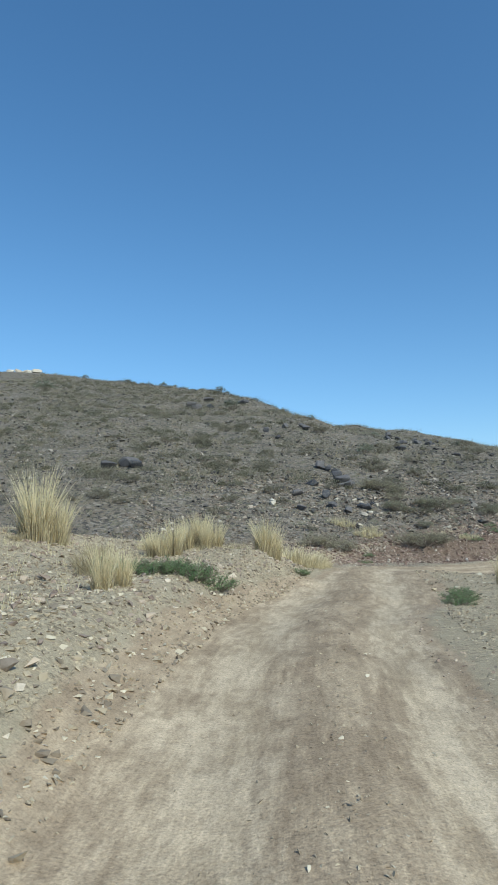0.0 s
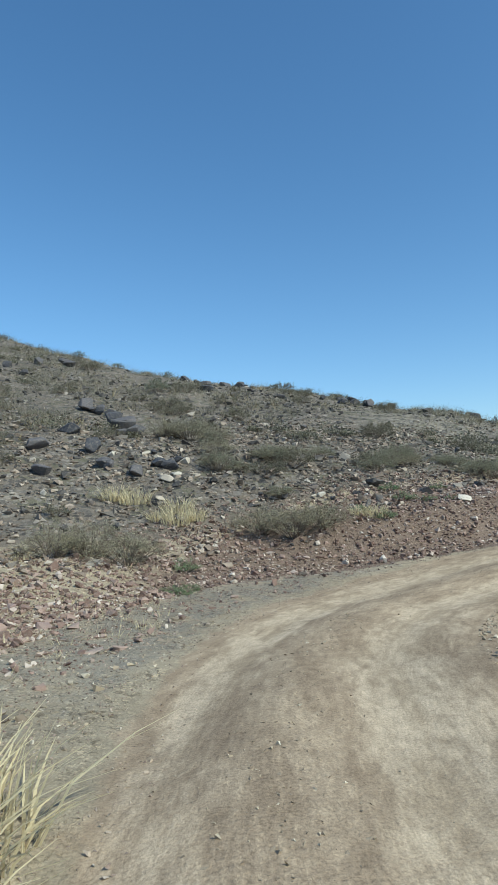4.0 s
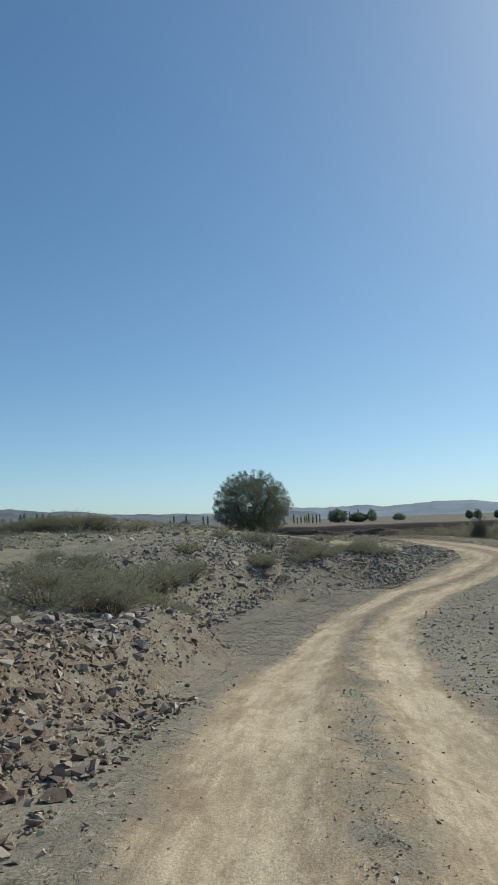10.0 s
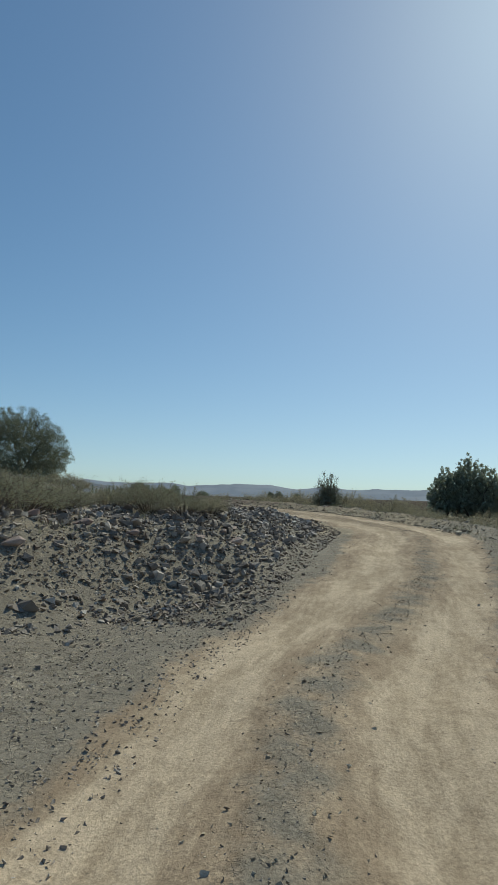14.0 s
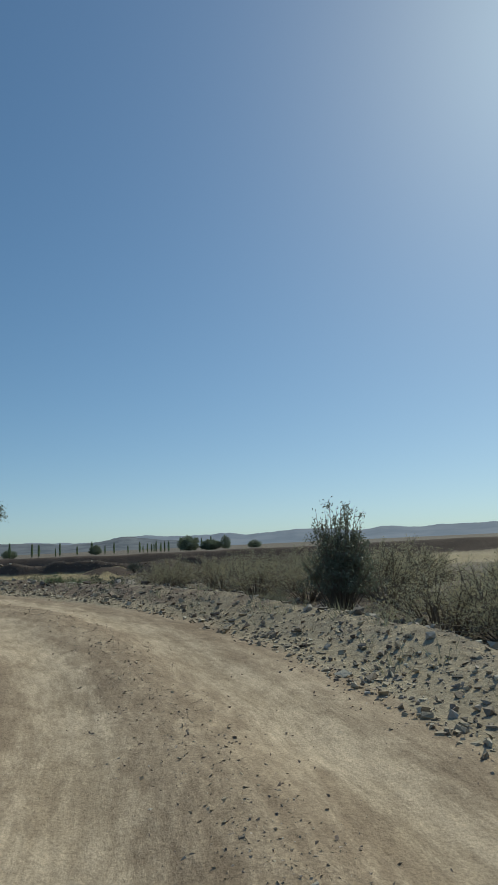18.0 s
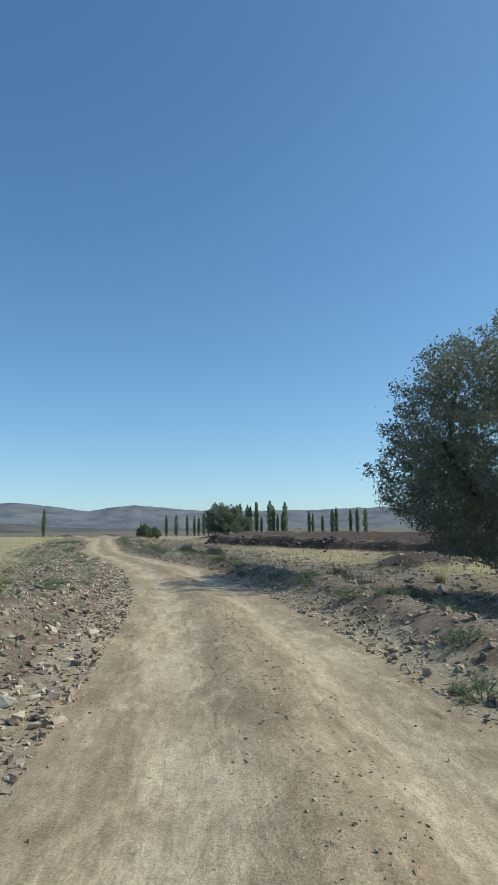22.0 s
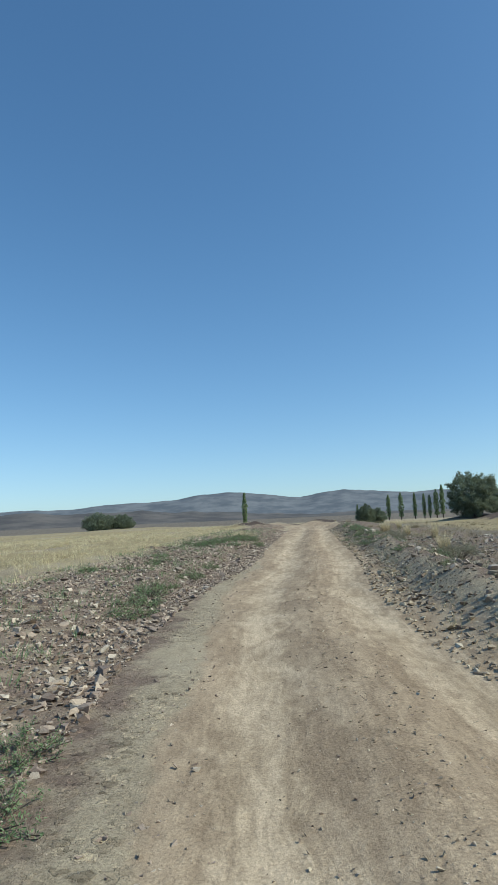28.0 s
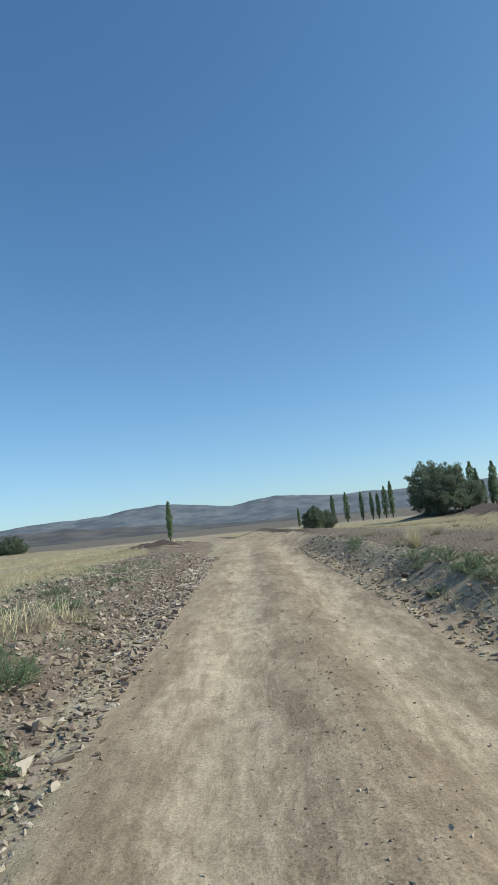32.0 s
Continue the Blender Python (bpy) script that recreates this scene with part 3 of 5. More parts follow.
def scatter(name, label, xs, ys, sizes, mat, sink=0.14, forms=()):
    """Many small stones joined into one object."""
    keep = sparse_apron(xs, ys, sizes)
    xs, ys, sizes = xs[keep], ys[keep], sizes[keep]
    zs = surface(xs, ys)
    verts, faces, base = [], [], 0
    forms = forms or SHARDS
    kinds = rng.integers(0, len(forms), len(xs))
    for k, (sv, sf) in enumerate(forms):
        pick = np.flatnonzero(kinds == k)
        n = len(pick)
        if not n:
            continue
        a, tip = rng.uniform(0, 2 * np.pi, n), rng.normal(0, 0.35, n)
        ca, sa, ct, st = np.cos(a), np.sin(a), np.cos(tip), np.sin(tip)
        s = sizes[pick][:, None]
        px, py, pz = sv[:, 0] * s, sv[:, 1] * s, sv[:, 2] * s
        py, pz = py * ct[:, None] - pz * st[:, None], py * st[:, None] + pz * ct[:, None]
        qx, qy = px * ca[:, None] - py * sa[:, None], px * sa[:, None] + py * ca[:, None]
        low = pz.min(1, keepdims=True)
        v = np.stack([qx + xs[pick][:, None], qy + ys[pick][:, None], pz - low - sink * s * 0.6 + zs[pick][:, None]], -1)
        verts.append(v.reshape(-1, 3))
        faces.append((sf[None] + (np.arange(n) * len(sv))[:, None, None] + base).reshape(-1, 3))
        base += n * len(sv)
    ob = new(name, sheet(name, np.concatenate(verts), np.concatenate(faces), mat, smooth_faces=False))
    return tagged(ob, label, "stones", kind="stuff")


def along(n, t0, t1, d0, d1, power=1.0):
    """Random places beside the track, between two time stamps and two distances to its left."""
    pick = np.flatnonzero((ROUTE[:, 3] >= t0) & (ROUTE[:, 3] <= t1))
    i = rng.choice(pick, n)
    d = d0 + (d1 - d0) * rng.uniform(0, 1, n) ** power
    j = rng.uniform(-0.13, 0.13, n)
    x = ROUTE[i, 0] - side_way[i, 1] * d + side_way[i, 0] * j
    y = ROUTE[i, 1] + side_way[i, 0] * d + side_way[i, 1] * j
    _, _, real = beside(x, y)
    keep = (np.abs(real) > abs(d0) * 0.95) & (np.sign(real) == np.sign(d0 + d1))
    return x[keep], y[keep]


def sizes(n, middle, spread, top):
    return np.minimum(middle * np.exp(rng.normal(0, spread, n)), top)


def in_box(n, x0, x1, y0, y1):
    return rng.uniform(x0, x1, n), rng.uniform(y0, y1, n)


def hill_places(n, x0, x1, y0, y1):
    x, y = in_box(n, x0, x1, y0, y1)
    _, _, (t, d, on) = land(x, y)
    clump = fractal(x / 3.5, y / 3.5, 31) + rng.normal(0, 0.16, len(x))
    keep = (d > 3) & (on > 0.12) & (clump > -0.2)
    return x[keep], y[keep]


x, y = hill_places(30000, -60, 62, 28, 125)
scatter("hill_stones", "dark angular stones strewn over the hillside", x, y, sizes(len(x), 0.2, 0.5, 0.6), STONE_DARK, forms=PEBBLES)
x, y = hill_places(22000, -10, 46, 28, 46)
scatter("slope_stones", "dark and brown rubble on the lower slope", x, y, sizes(len(x), 0.13, 0.5, 0.45), STONE_BROWN, forms=PEBBLES)


def tussocks(name, label, xs, ys, size, blade, mat, kind_of="grass", flat=0.0, wide=0.022):
    """Ground cover: many little fans of leaves joined into one object."""
    n, k = len(xs), blade
    zs = surface(xs, ys)
    a, r = rng.uniform(0, 2 * np.pi, (n, k)), rng.uniform(0, 1, (n, k))
    s = (size * rng.uniform(0.6, 1.5, n))[:, None]
    bx, by = xs[:, None] + np.cos(a) * r * s * 0.5, ys[:, None] + np.sin(a) * r * s * 0.5
    h = s * rng.uniform(0.4, 1.0, (n, k)) * (1 - flat)
    lean = rng.uniform(0.1, 0.8, (n, k)) * s
    tx, ty = bx + np.cos(a) * lean, by + np.sin(a) * lean
    w, f = wide * s + 0 * r, rng.uniform(0, np.pi, (n, k))
    ox, oy = np.cos(f) * w, np.sin(f) * w
    z0 = zs[:, None] - 0.04 + 0 * r
    v = np.stack([np.stack([bx - ox, by - oy, z0], -1), np.stack([bx + ox, by + oy, z0], -1), np.stack([tx, ty, z0 + h], -1)], 2)
    ob = new(name, sheet(name, v.reshape(-1, 3), np.arange(n * k * 3).reshape(-1, 3), mat, smooth_faces=False))
    return tagged(ob, label, kind_of, kind="stuff")


x, y = hill_places(14000, -50, 58, 30, 112)
keep = beside(x, y)[2] > 17
x, y = x[keep], y[keep]
tussocks("hill_scrub", "low grey-brown scrub patches on the hillside", x, y, 0.68, 32, BRUSH_LEAF, "scrub", 0.35, 0.014)
x, y = hill_places(5000, -50, 58, 30, 112)
keep = beside(x, y)[2] > 13
x, y = x[keep], y[keep]
tussocks("hill_grass", "straw-coloured wisps on the hillside", x, y, 0.4, 12, STRAW_GREY)
x, y = hill_places(38000, -40, 50, 28, 90)
scatter("hill_rubble", "grey-brown rubble spread over the hillside", x, y, sizes(len(x), 0.15, 0.5, 0.5), STONE_DARK, forms=PEBBLES)
x, y = along(6500, 22, 44, 5, 32, 1.3)
tussocks("fallow_grass", "short straw-coloured grass in the fallow field", x, y, 0.22, 12, STRAW)
x, y = along(4000, 18, 44, -6, -40, 1.3)
tussocks("waste_grass", "sparse withered grass on waste ground", x, y, 0.3, 12, STRAW_GREY)
x, y = along(2500, 8.5, 17.5, 4, 16, 1.0)
tussocks("terrace_scrub", "grey-green scrub between terrace stones", x, y, 0.16, 16, SAGE_LEAF, "scrub")
x, y = along(2500, -2, 6, 2.2, 12, 1.0)
tussocks("verge_wisps", "straw wisps on the gravel verge", x, y, 0.16, 10, STRAW)
x, y = along(2600, 19, 36, 2.0, 6, 1.0)
tussocks("edge_wisps", "grey-green wisps along the field edge", x, y, 0.18, 12, HERB)
x, y = along(2600, 17, 36, -2.0, -7, 1.0)
tussocks("ditch_wisps", "grey-green wisps along the ditch", x, y, 0.2, 12, SAGE_LEAF)
x, y = along(26000, 4.8, 9.8, 1.9, 7.0)
scatter("bank_shards", "flat reddish-brown shards covering the cut bank", x, y, sizes(len(x), 0.068, 0.5, 0.26), STONE_RED, forms=PEBBLES)
x, y = along(9000, -4, 6.0, 9.0, 26.0)
scatter("slope_foot_stones", "brown and pale stones below the hillside", x, y, sizes(len(x), 0.12, 0.5, 0.45), STONE_BROWN, forms=PEBBLES)
x, y = along(7000, 5.5, 9.8, 5.0, 15.0)
scatter("slope_stones", "brown and grey stones covering the slope above the bank", x, y, sizes(len(x), 0.13, 0.5, 0.45), STONE_BROWN, forms=PEBBLES)
x, y = along(6500, 4.8, 11.0, 1.9, 6.0)
scatter("bank_rubble", "reddish broken stones on the cut bank", x, y, sizes(len(x), 0.09, 0.42, 0.26), STONE_RED)
x, y = along(20000, 4.8, 9.8, 1.7, 7.0)
scatter("bank_gravel", "reddish gravel on the cut bank", x, y, sizes(len(x), 0.045, 0.4, 0.1), STONE_RED, forms=GRIT)
x, y = along(9000, 9.2, 11.8, 1.6, 4.6)
scatter("bank_end_stones", "brown and grey stones on the low end of the bank", x, y, sizes(len(x), 0.065, 0.5, 0.25), STONE_BROWN, forms=PEBBLES)
x, y = along(24000, 9.0, 16.9, 2.3, 11.0, 1.15)
tt, _, dd = beside(x, y)
keep = (dd > 4.3) | (tt < 12.9) | (tt > 14.8)
x, y = x[keep], y[keep]
scatter("terrace_rubble", "grey broken stones on the low terrace", x, y, sizes(len(x), 0.085, 0.5, 0.34), STONE_GREY, forms=PEBBLES)
x, y = along(2600, 12.4, 16.8, 4.4, 10.0, 1.2)
scatter("terrace_blocks", "larger grey-brown blocks on the low terrace", x, y, sizes(len(x), 0.13, 0.35, 0.32), STONE_GREY)
x, y = along(20000, 8.5, 17.5, 1.9, 9.0, 1.3)
scatter("terrace_gravel", "grey gravel on the low terrace", x, y, sizes(len(x), 0.036, 0.4, 0.1), STONE_GREY, forms=GRIT)
x, y = along(22000, 7.0, 19.5, -.9, -8.0, 1.7)
tt, _, dd = beside(x, y)
keep = -dd > profile(tt, *EDGE_RIGHT) + rng.uniform(-.1, .6, len(x))
x, y = x[keep], y[keep]
scatter("verge_rubble", "grey gravel and stones on the outer verge", x, y, sizes(len(x), 0.042, 0.5, 0.22), STONE_GREY, forms=PEBBLES)
x, y = along(40000, -1.0, 6.0, 1.2, 9.0, 1.15)
scatter("near_verge_gravel", "pale gravel and straw-coloured stones", x, y, sizes(len(x), 0.048, 0.45, 0.16), STONE_MIX, forms=PEBBLES)
x, y = along(14000, -2.0, 7.0, -1.6, -8.0, 1.5)
scatter("outer_verge_gravel", "pale gravel on the outer verge", x, y, sizes(len(x), 0.04, 0.5, 0.2), STONE_MIX, forms=PEBBLES)
x, y = along(42000, 18.0, 36.5, 1.3, 6.0, 1.4)
scatter("field_edge_stones", "tan and grey stones heaped along the field edge", x, y, sizes(len(x), 0.062, 0.5, 0.22), STONE_FIELD, forms=PEBBLES)
x, y = along(38000, 17.5, 36.5, -1.6, -7.0, 1.4)
scatter("ditch_edge_stones", "grey and tan stones along the ditch edge", x, y, sizes(len(x), 0.06, 0.48, 0.24), STONE_MIX, forms=PEBBLES)
x, y = along(12000, 19.5, 34.0, -3.0, -15.0)
scatter("ditch_rubble", "grey-brown rubble covering the old ditch", x, y, sizes(len(x), 0.13, 0.5, 0.45), STONE_GREY, forms=PEBBLES)
x, y = along(5000, 18.0, 46.0, -8.0, -30.0)
scatter("waste_stones", "scattered stones on the waste ground", x, y, sizes(len(x), 0.09, 0.5, 0.4), STONE_MIX, forms=PEBBLES)
x, y = np.concatenate([[p.x + (q.x - p.x) * k, p.y + (q.y - p.y) * k] for p, q in zip(SCARP, SCARP[1:]) for k in rng.uniform(0, 1, 550)]).reshape(-1, 2).T + rng.normal(0, 1.1, (2, 550 * (len(SCARP) - 1)))
scatter("scarp_stones", "grey-brown stones spilling down the cut earth bank", x, y, sizes(len(x), 0.14, 0.45, 0.45), STONE_BROWN, forms=PEBBLES)
for a, b in ((-1.7, -0.02), (0.02, 1.7)):
    x, y = along(4500, -2, 36, a, b)
    scatter("road_gravel", "fine loose gravel on the dirt track", x, y, sizes(len(x), 0.012, 0.4, 0.03), STONE_MIX, forms=PEBBLES)


def on_crown(n, t0, t1, wide):
    """Random places along the gravel crown between the wheel tracks."""
    pick = np.flatnonzero((ROUTE[:, 3] >= t0) & (ROUTE[:, 3] <= t1))
    i = rng.choice(pick, n)
    d = profile(ROUTE[i, 3], *CROWN) + rng.normal(0, wide, n)
    j = rng.uniform(-0.13, 0.13, n)
    return ROUTE[i, 0] - side_way[i, 1] * d + side_way[i, 0] * j, ROUTE[i, 1] + side_way[i, 0] * d + side_way[i, 1] * j


x, y = on_crown(24000, -2, 36, .19)
scatter("crown_gravel", "coarser gravel along the middle of the track", x, y, sizes(len(x), 0.02, 0.45, 0.05), STONE_MIX, forms=GRIT)
x, y = on_crown(16000, 17.5, 36, .32)
scatter("crown_gravel", "loose tan gravel between the wheel tracks", x, y, sizes(len(x), 0.019, 0.4, 0.042), STONE_FIELD, forms=GRIT)
x, y = on_crown(8000, 9, 18.5, .14)
scatter("crown_gravel", "dark grey gravel between the wheel tracks", x, y, sizes(len(x), 0.013, 0.45, 0.03), STONE_GREY, forms=GRIT)
x, y = on_crown(1700, -2, 38, .75)
scatter("road_stones", "loose small stones lying on the track", x, y, sizes(len(x), 0.015, 0.45, 0.045), STONE_MIX, forms=PEBBLES)
# gravel thrown up along both edges of the track
for sign, table in ((1, EDGE_LEFT), (-1, EDGE_RIGHT)):
    pick = np.flatnonzero((ROUTE[:, 3] >= -1) & (ROUTE[:, 3] <= 36))
    i = rng.choice(pick, 20000)
    d = sign * (profile(ROUTE[i, 3], *table) + np.abs(rng.normal(0, .35, len(i))) - .12)
    x, y = ROUTE[i, 0] - side_way[i, 1] * d + rng.normal(0, .1, len(i)), ROUTE[i, 1] + side_way[i, 0] * d + rng.normal(0, .1, len(i))
    scatter("edge_gravel", "grey-brown gravel thrown up along the track edge", x, y, sizes(len(x), 0.022, 0.5, 0.08), STONE_FIELD, forms=GRIT)
x, y = along(24000, 12.6, 15.6, 1.1, 5.0)
scatter("apron_gravel", "fine grey gravel on the flat apron beside the track", x, y, sizes(len(x), 0.028, 0.35, 0.044), STONE_GREY, forms=GRIT)
x, y = along(9000, 15.2, 18.2, 1.4, 4.2)
scatter("bend_gravel", "reddish-brown gravel below the terrace edge", x, y, sizes(len(x), 0.05, 0.45, 0.15), STONE_BROWN, forms=PEBBLES)
x, y = along(1500, 15.6, 18.2, 1.9, 4.2)
scatter("bend_rubble", "broken stones below the terrace edge", x, y, sizes(len(x), 0.12, 0.35, 0.26), STONE_GREY)
x, y = along(12000, 4.3, 7.4, 1.2, 4.2)
scatter("apron_gravel", "fine reddish-brown gravel at the bank foot", x, y, sizes(len(x), 0.025, 0.35, 0.04), STONE_FIELD, forms=GRIT)
x, y = along(9000, 4.9, 7.1, 2.7, 5.0)
tt, _, dd = beside(x, y)
keep = np.abs(dd - profile(tt, *FOOT_LEFT) - .35 - .5 * fractal(x / 1.5, y / 1.5, 91)) < rng.exponential(.33, len(x))
x, y = x[keep], y[keep]
scatter("bank_foot_gravel", "pale pinkish broken stones at the foot of the bank", x, y, sizes(len(x), 0.05, 0.45, 0.15), STONE_FIELD, forms=PEBBLES)
x, y = along(24000, 27.0, 35, 1.3, 5.0, 1.2)
scatter("field_edge_gravel", "pinkish-brown gravel on the field edge", x, y, sizes(len(x), 0.05, 0.4, 0.12), STONE_BROWN, forms=PEBBLES)
# stones on the swell
x, y = in_box(16000, 46, 88, 24, 62)
keep = (np.hypot(x - 68, y - 42) < 22 - rng.uniform(0, 1, len(x)) ** 2 * 13) & (beside(x, y)[2] > 9)
x, y = x[keep], y[keep]
scatter("swell_stones", "dark stones covering the low stony swell", x, y, sizes(len(x), 0.2, 0.5, 0.6), STONE_GREY, forms=PEBBLES)
tussocks("swell_scrub", "grey-green scrub on the low stony swell", x[:1600], y[:1600], 0.5, 24, SAGE_LEAF, "scrub", 0.2, 0.016)
# coarser stones on the verges
x, y = along(5200, -1.5, 5.6, 1.7, 9.0, 1.2)
scatter("verge_stones", "buff and pinkish stones strewn on the gravel verge", x, y, sizes(len(x), 0.085, 0.4, 0.24), STONE_FIELD, forms=PEBBLES)
x, y = along(6500, 18.5, 36.5, 1.5, 5.5, 1.2)
scatter("field_edge_blocks", "pinkish-tan stones heaped along the field edge", x, y, sizes(len(x), 0.09, 0.4, 0.26), STONE_FIELD, forms=PEBBLES)
x, y = along(6000, 18.5, 36.5, -1.9, -6.5, 1.2)
scatter("ditch_edge_blocks", "grey-brown stones heaped along the ditch edge", x, y, sizes(len(x), 0.09, 0.4, 0.28), STONE_BROWN, forms=PEBBLES)
x, y = hill_places(15000, -50, 45, 32, 105)
scatter("hill_blocks", "dark blocks scattered over the hillside", x, y, sizes(len(x), 0.3, 0.4, 0.9), STONE_DARK, forms=PEBBLES)


def part(name, me, parent, label=""):
    ob = new(name, me)
    ob.parent = parent
    return tagged(ob, label) if label else ob


def stone_mesh(name, seed, mat, points=14, flat=0.7):
    """A faceted rock with chipped edges, about one metre across, its base at zero."""
    r = np.random.default_rng(seed)
    bm = bmesh.new()
    p = r.normal(size=(points, 3))
    p /= np.linalg.norm(p, axis=1)[:, None]
    p *= r.uniform(0.8, 1.05, (points, 1)) * np.array([0.6, 0.45, 0.5 * flat])
    for v in p:
        bm.verts.new(v)
    bmesh.ops.convex_hull(bm, input=bm.verts[:])
    bmesh.ops.delete(bm, geom=[v for v in bm.verts if not v.link_faces], context="VERTS")
    bmesh.ops.bevel(bm, geom=bm.edges[:], offset=0.03, segments=1, affect="EDGES", clamp_overlap=True)
    bmesh.ops.recalc_face_normals(bm, faces=bm.faces[:])
    low = min(v.co.z for v in bm.verts)
    for v in bm.verts:
        v.co.z -= low + 0.06
    me = bpy.data.meshes.new(name)
    bm.to_mesh(me)
    bm.free()
    me.materials.append(mat)
    return me


def place_rocks(name, label, meshes, xs, ys, low, high, group):
    for k, (px, py) in enumerate(zip(xs, ys)):
        if abs(beside(px, py)[2][0]) < (7.5 if meshes is BLACK else 2.4):
            continue
        ob = new(name, meshes[k % len(meshes)])
        s = rng.uniform(low, high)
        ob.matrix_world = pose(px, py, level_at(px, py) - 0.04 * s, rng.uniform(-12, 12), rng.uniform(-12, 12), rng.uniform(0, 360)) @ Matrix.Diagonal((s, s, s * rng.uniform(0.8, 1.1), 1))
        tagged(ob, label, "rock", group)


BLACK = [stone_mesh("black_boulder", 300 + k, STONE_BLACK) for k in range(4)]
PALE = [stone_mesh("pale_boulder", 320 + k, STONE_PALE) for k in range(4)]
GREYS = [stone_mesh("grey_boulder", 360 + k, STONE_PIECE) for k in range(4)]
PINK = [stone_mesh("reddish_boulder", 340 + k, STONE_PINK) for k in range(4)]


def near_point(n, px, py, spread):
    return px + rng.normal(0, spread, n), py + rng.normal(0, spread, n)


OUTCROPS = [(-12.6, 41.3, 3, 1.0, 1.7, .8), (2.2, 40.9, 6, .7, 1.3, 1.2), (17.8, 51.9, 8, .6, 1.1, .9), (20.4, 53.4, 6, .5, .9, .9), (22.8, 55.1, 4, .4, .7, .6), (2.3, 44.3, 4, .7, 1.2, .9), (3.5, 35.4, 6, .35, .7, .8), (.5, 35.6, 5, .5, .9, 1.2), (-12, 76, 6, 1.0, 1.8, 2.5),
            (8, 56, 7, .7, 1.2, 2.5), (26, 46, 7, .6, 1.0, 2.2), (-4, 60, 6, .7, 1.3, 3.0), (13, 67, 7, .8, 1.4, 4.0)]
for px, py, n, low, high, spread in OUTCROPS:
    place_rocks("boulder", "blue-black angular boulder on the stony hillside", BLACK, *near_point(n, px, py, spread), low, high, "hillside boulders")
for px, py, n, low, high, spread in ((-6.9, 31.7, 5, .25, .5, .9), (-1.7, 35.3, 7, .25, .55, 1.4), (3.5, 34.6, 7, .25, .5, 1.3), (8.1, 33.2, 3, .2, .32, .8), (28.6, 29.6, 4, .2, .36, .5)):
    place_rocks("pale_rock", "pale buff rock lying on the lower slope", PALE, *near_point(n, px, py, spread), low, high, "pale rocks")
for px, py, s, turn in ((96.6, 47.9, .42, 30), (96.2, 47.1, .28, 80), (96.0, 46.6, .3, 140)):
    ob = new("reddish_rock", PINK[int(turn) % 4])
    ob.matrix_world = pose(px, py, level_at(px, py) - .03, 8, -6, turn) @ Matrix.Diagonal((s, s * .8, s, 1))
    tagged(ob, "large pinkish-tan rock among stones at the field edge", "rock", "field edge rocks")
slab = new("pale_slab", stone_mesh("pale_slab", 333, STONE_PALE, 40, .7))
slab.matrix_world = pose(10.9, 31.05, level_at(10.9, 31.05) - .01, 28, 4, 8) @ Matrix.Diagonal((.46, .46, .16, 1))
tagged(slab, "flat pale buff slab lying on the cut bank", "rock")
x, y = along(44, 13.0, 16.4, 4.4, 6.8)
place_rocks("reddish_rock", "pinkish-brown broken rock on the stone heap", PINK, x, y, .16, .38, "heap of reddish rocks")
for px, py, s in ((45.8, 20.75, .3), (46.0, 20.9, .22), (46.3, 20.65, .24), (46.4, 20.25, .2), (46.2, 20.05, .16), (43.6, 24.2, .3), (45.2, 23.3, .3), (45.0, 22.6, .26), (45.3, 21.5, .24)):
    ob = new("reddish_rock", PINK[int(s * 100) % 4])
    ob.matrix_world = pose(px, py, level_at(px, py) - .04, 10, -8, 900 * s) @ Matrix.Diagonal((s, s * .85, s * .9, 1))
    tagged(ob, "pinkish-brown broken rock on the stone heap", "rock", "heap of reddish rocks")
x, y = along(30, 5.5, 10.5, 2.6, 5.5)
place_rocks("bank_rock", "brown rock lodged in the cut bank", PINK, x, y, .1, .24, "rocks in the cut bank")
x, y = along(20, 22, 33, 2.1, 4.5)
place_rocks("tan_rock", "tan rock among stones at the field edge", GREYS, x, y, .12, .28, "field edge rocks")
for px, py, n in ((58.9, 12.0, 6), (60.0, 12.3, 5), (66.1, 15.0, 8), (69.2, 16.4, 9), (70.2, 16.9, 6)):
    place_rocks("grey_rock", "flat grey rock on the stony berm", GREYS, *near_point(n, px, py, .6), .08, .2, "berm rocks")
x, y = along(24, 17, 33, -2.4, -6)
place_rocks("grey_rock", "grey rock beside the ditch", GREYS, x, y, .12, .28, "ditch rocks")


for px, py, n, low, high, spread_by in ((119, 57.6, 14, .2, .45, 2.4), (127, 44, 10, .3, .6, 2.5), (122, 27, 8, .3, .6, 2.5), (106, 33, 8, .2, .4, 2.5), (64, 12.6, 8, .15, .32, 1.5)):
    place_rocks("dark_rock", "grey rock on the cut earth bank", GREYS, *near_point(n, px, py, spread_by), low, high, "rocks on the cut bank")


for px, py in ((131.4, 59.5), (131.8, 62.0), (132.3, 65.0), (130.4, 54.5), (129.6, 49.5)):
    place_rocks("black_rock", "black broken rock on the old channel ridge", BLACK, *near_point(9, px, py, .9), .3, .75, "rocks on the channel ridge")


# ---- plants ----


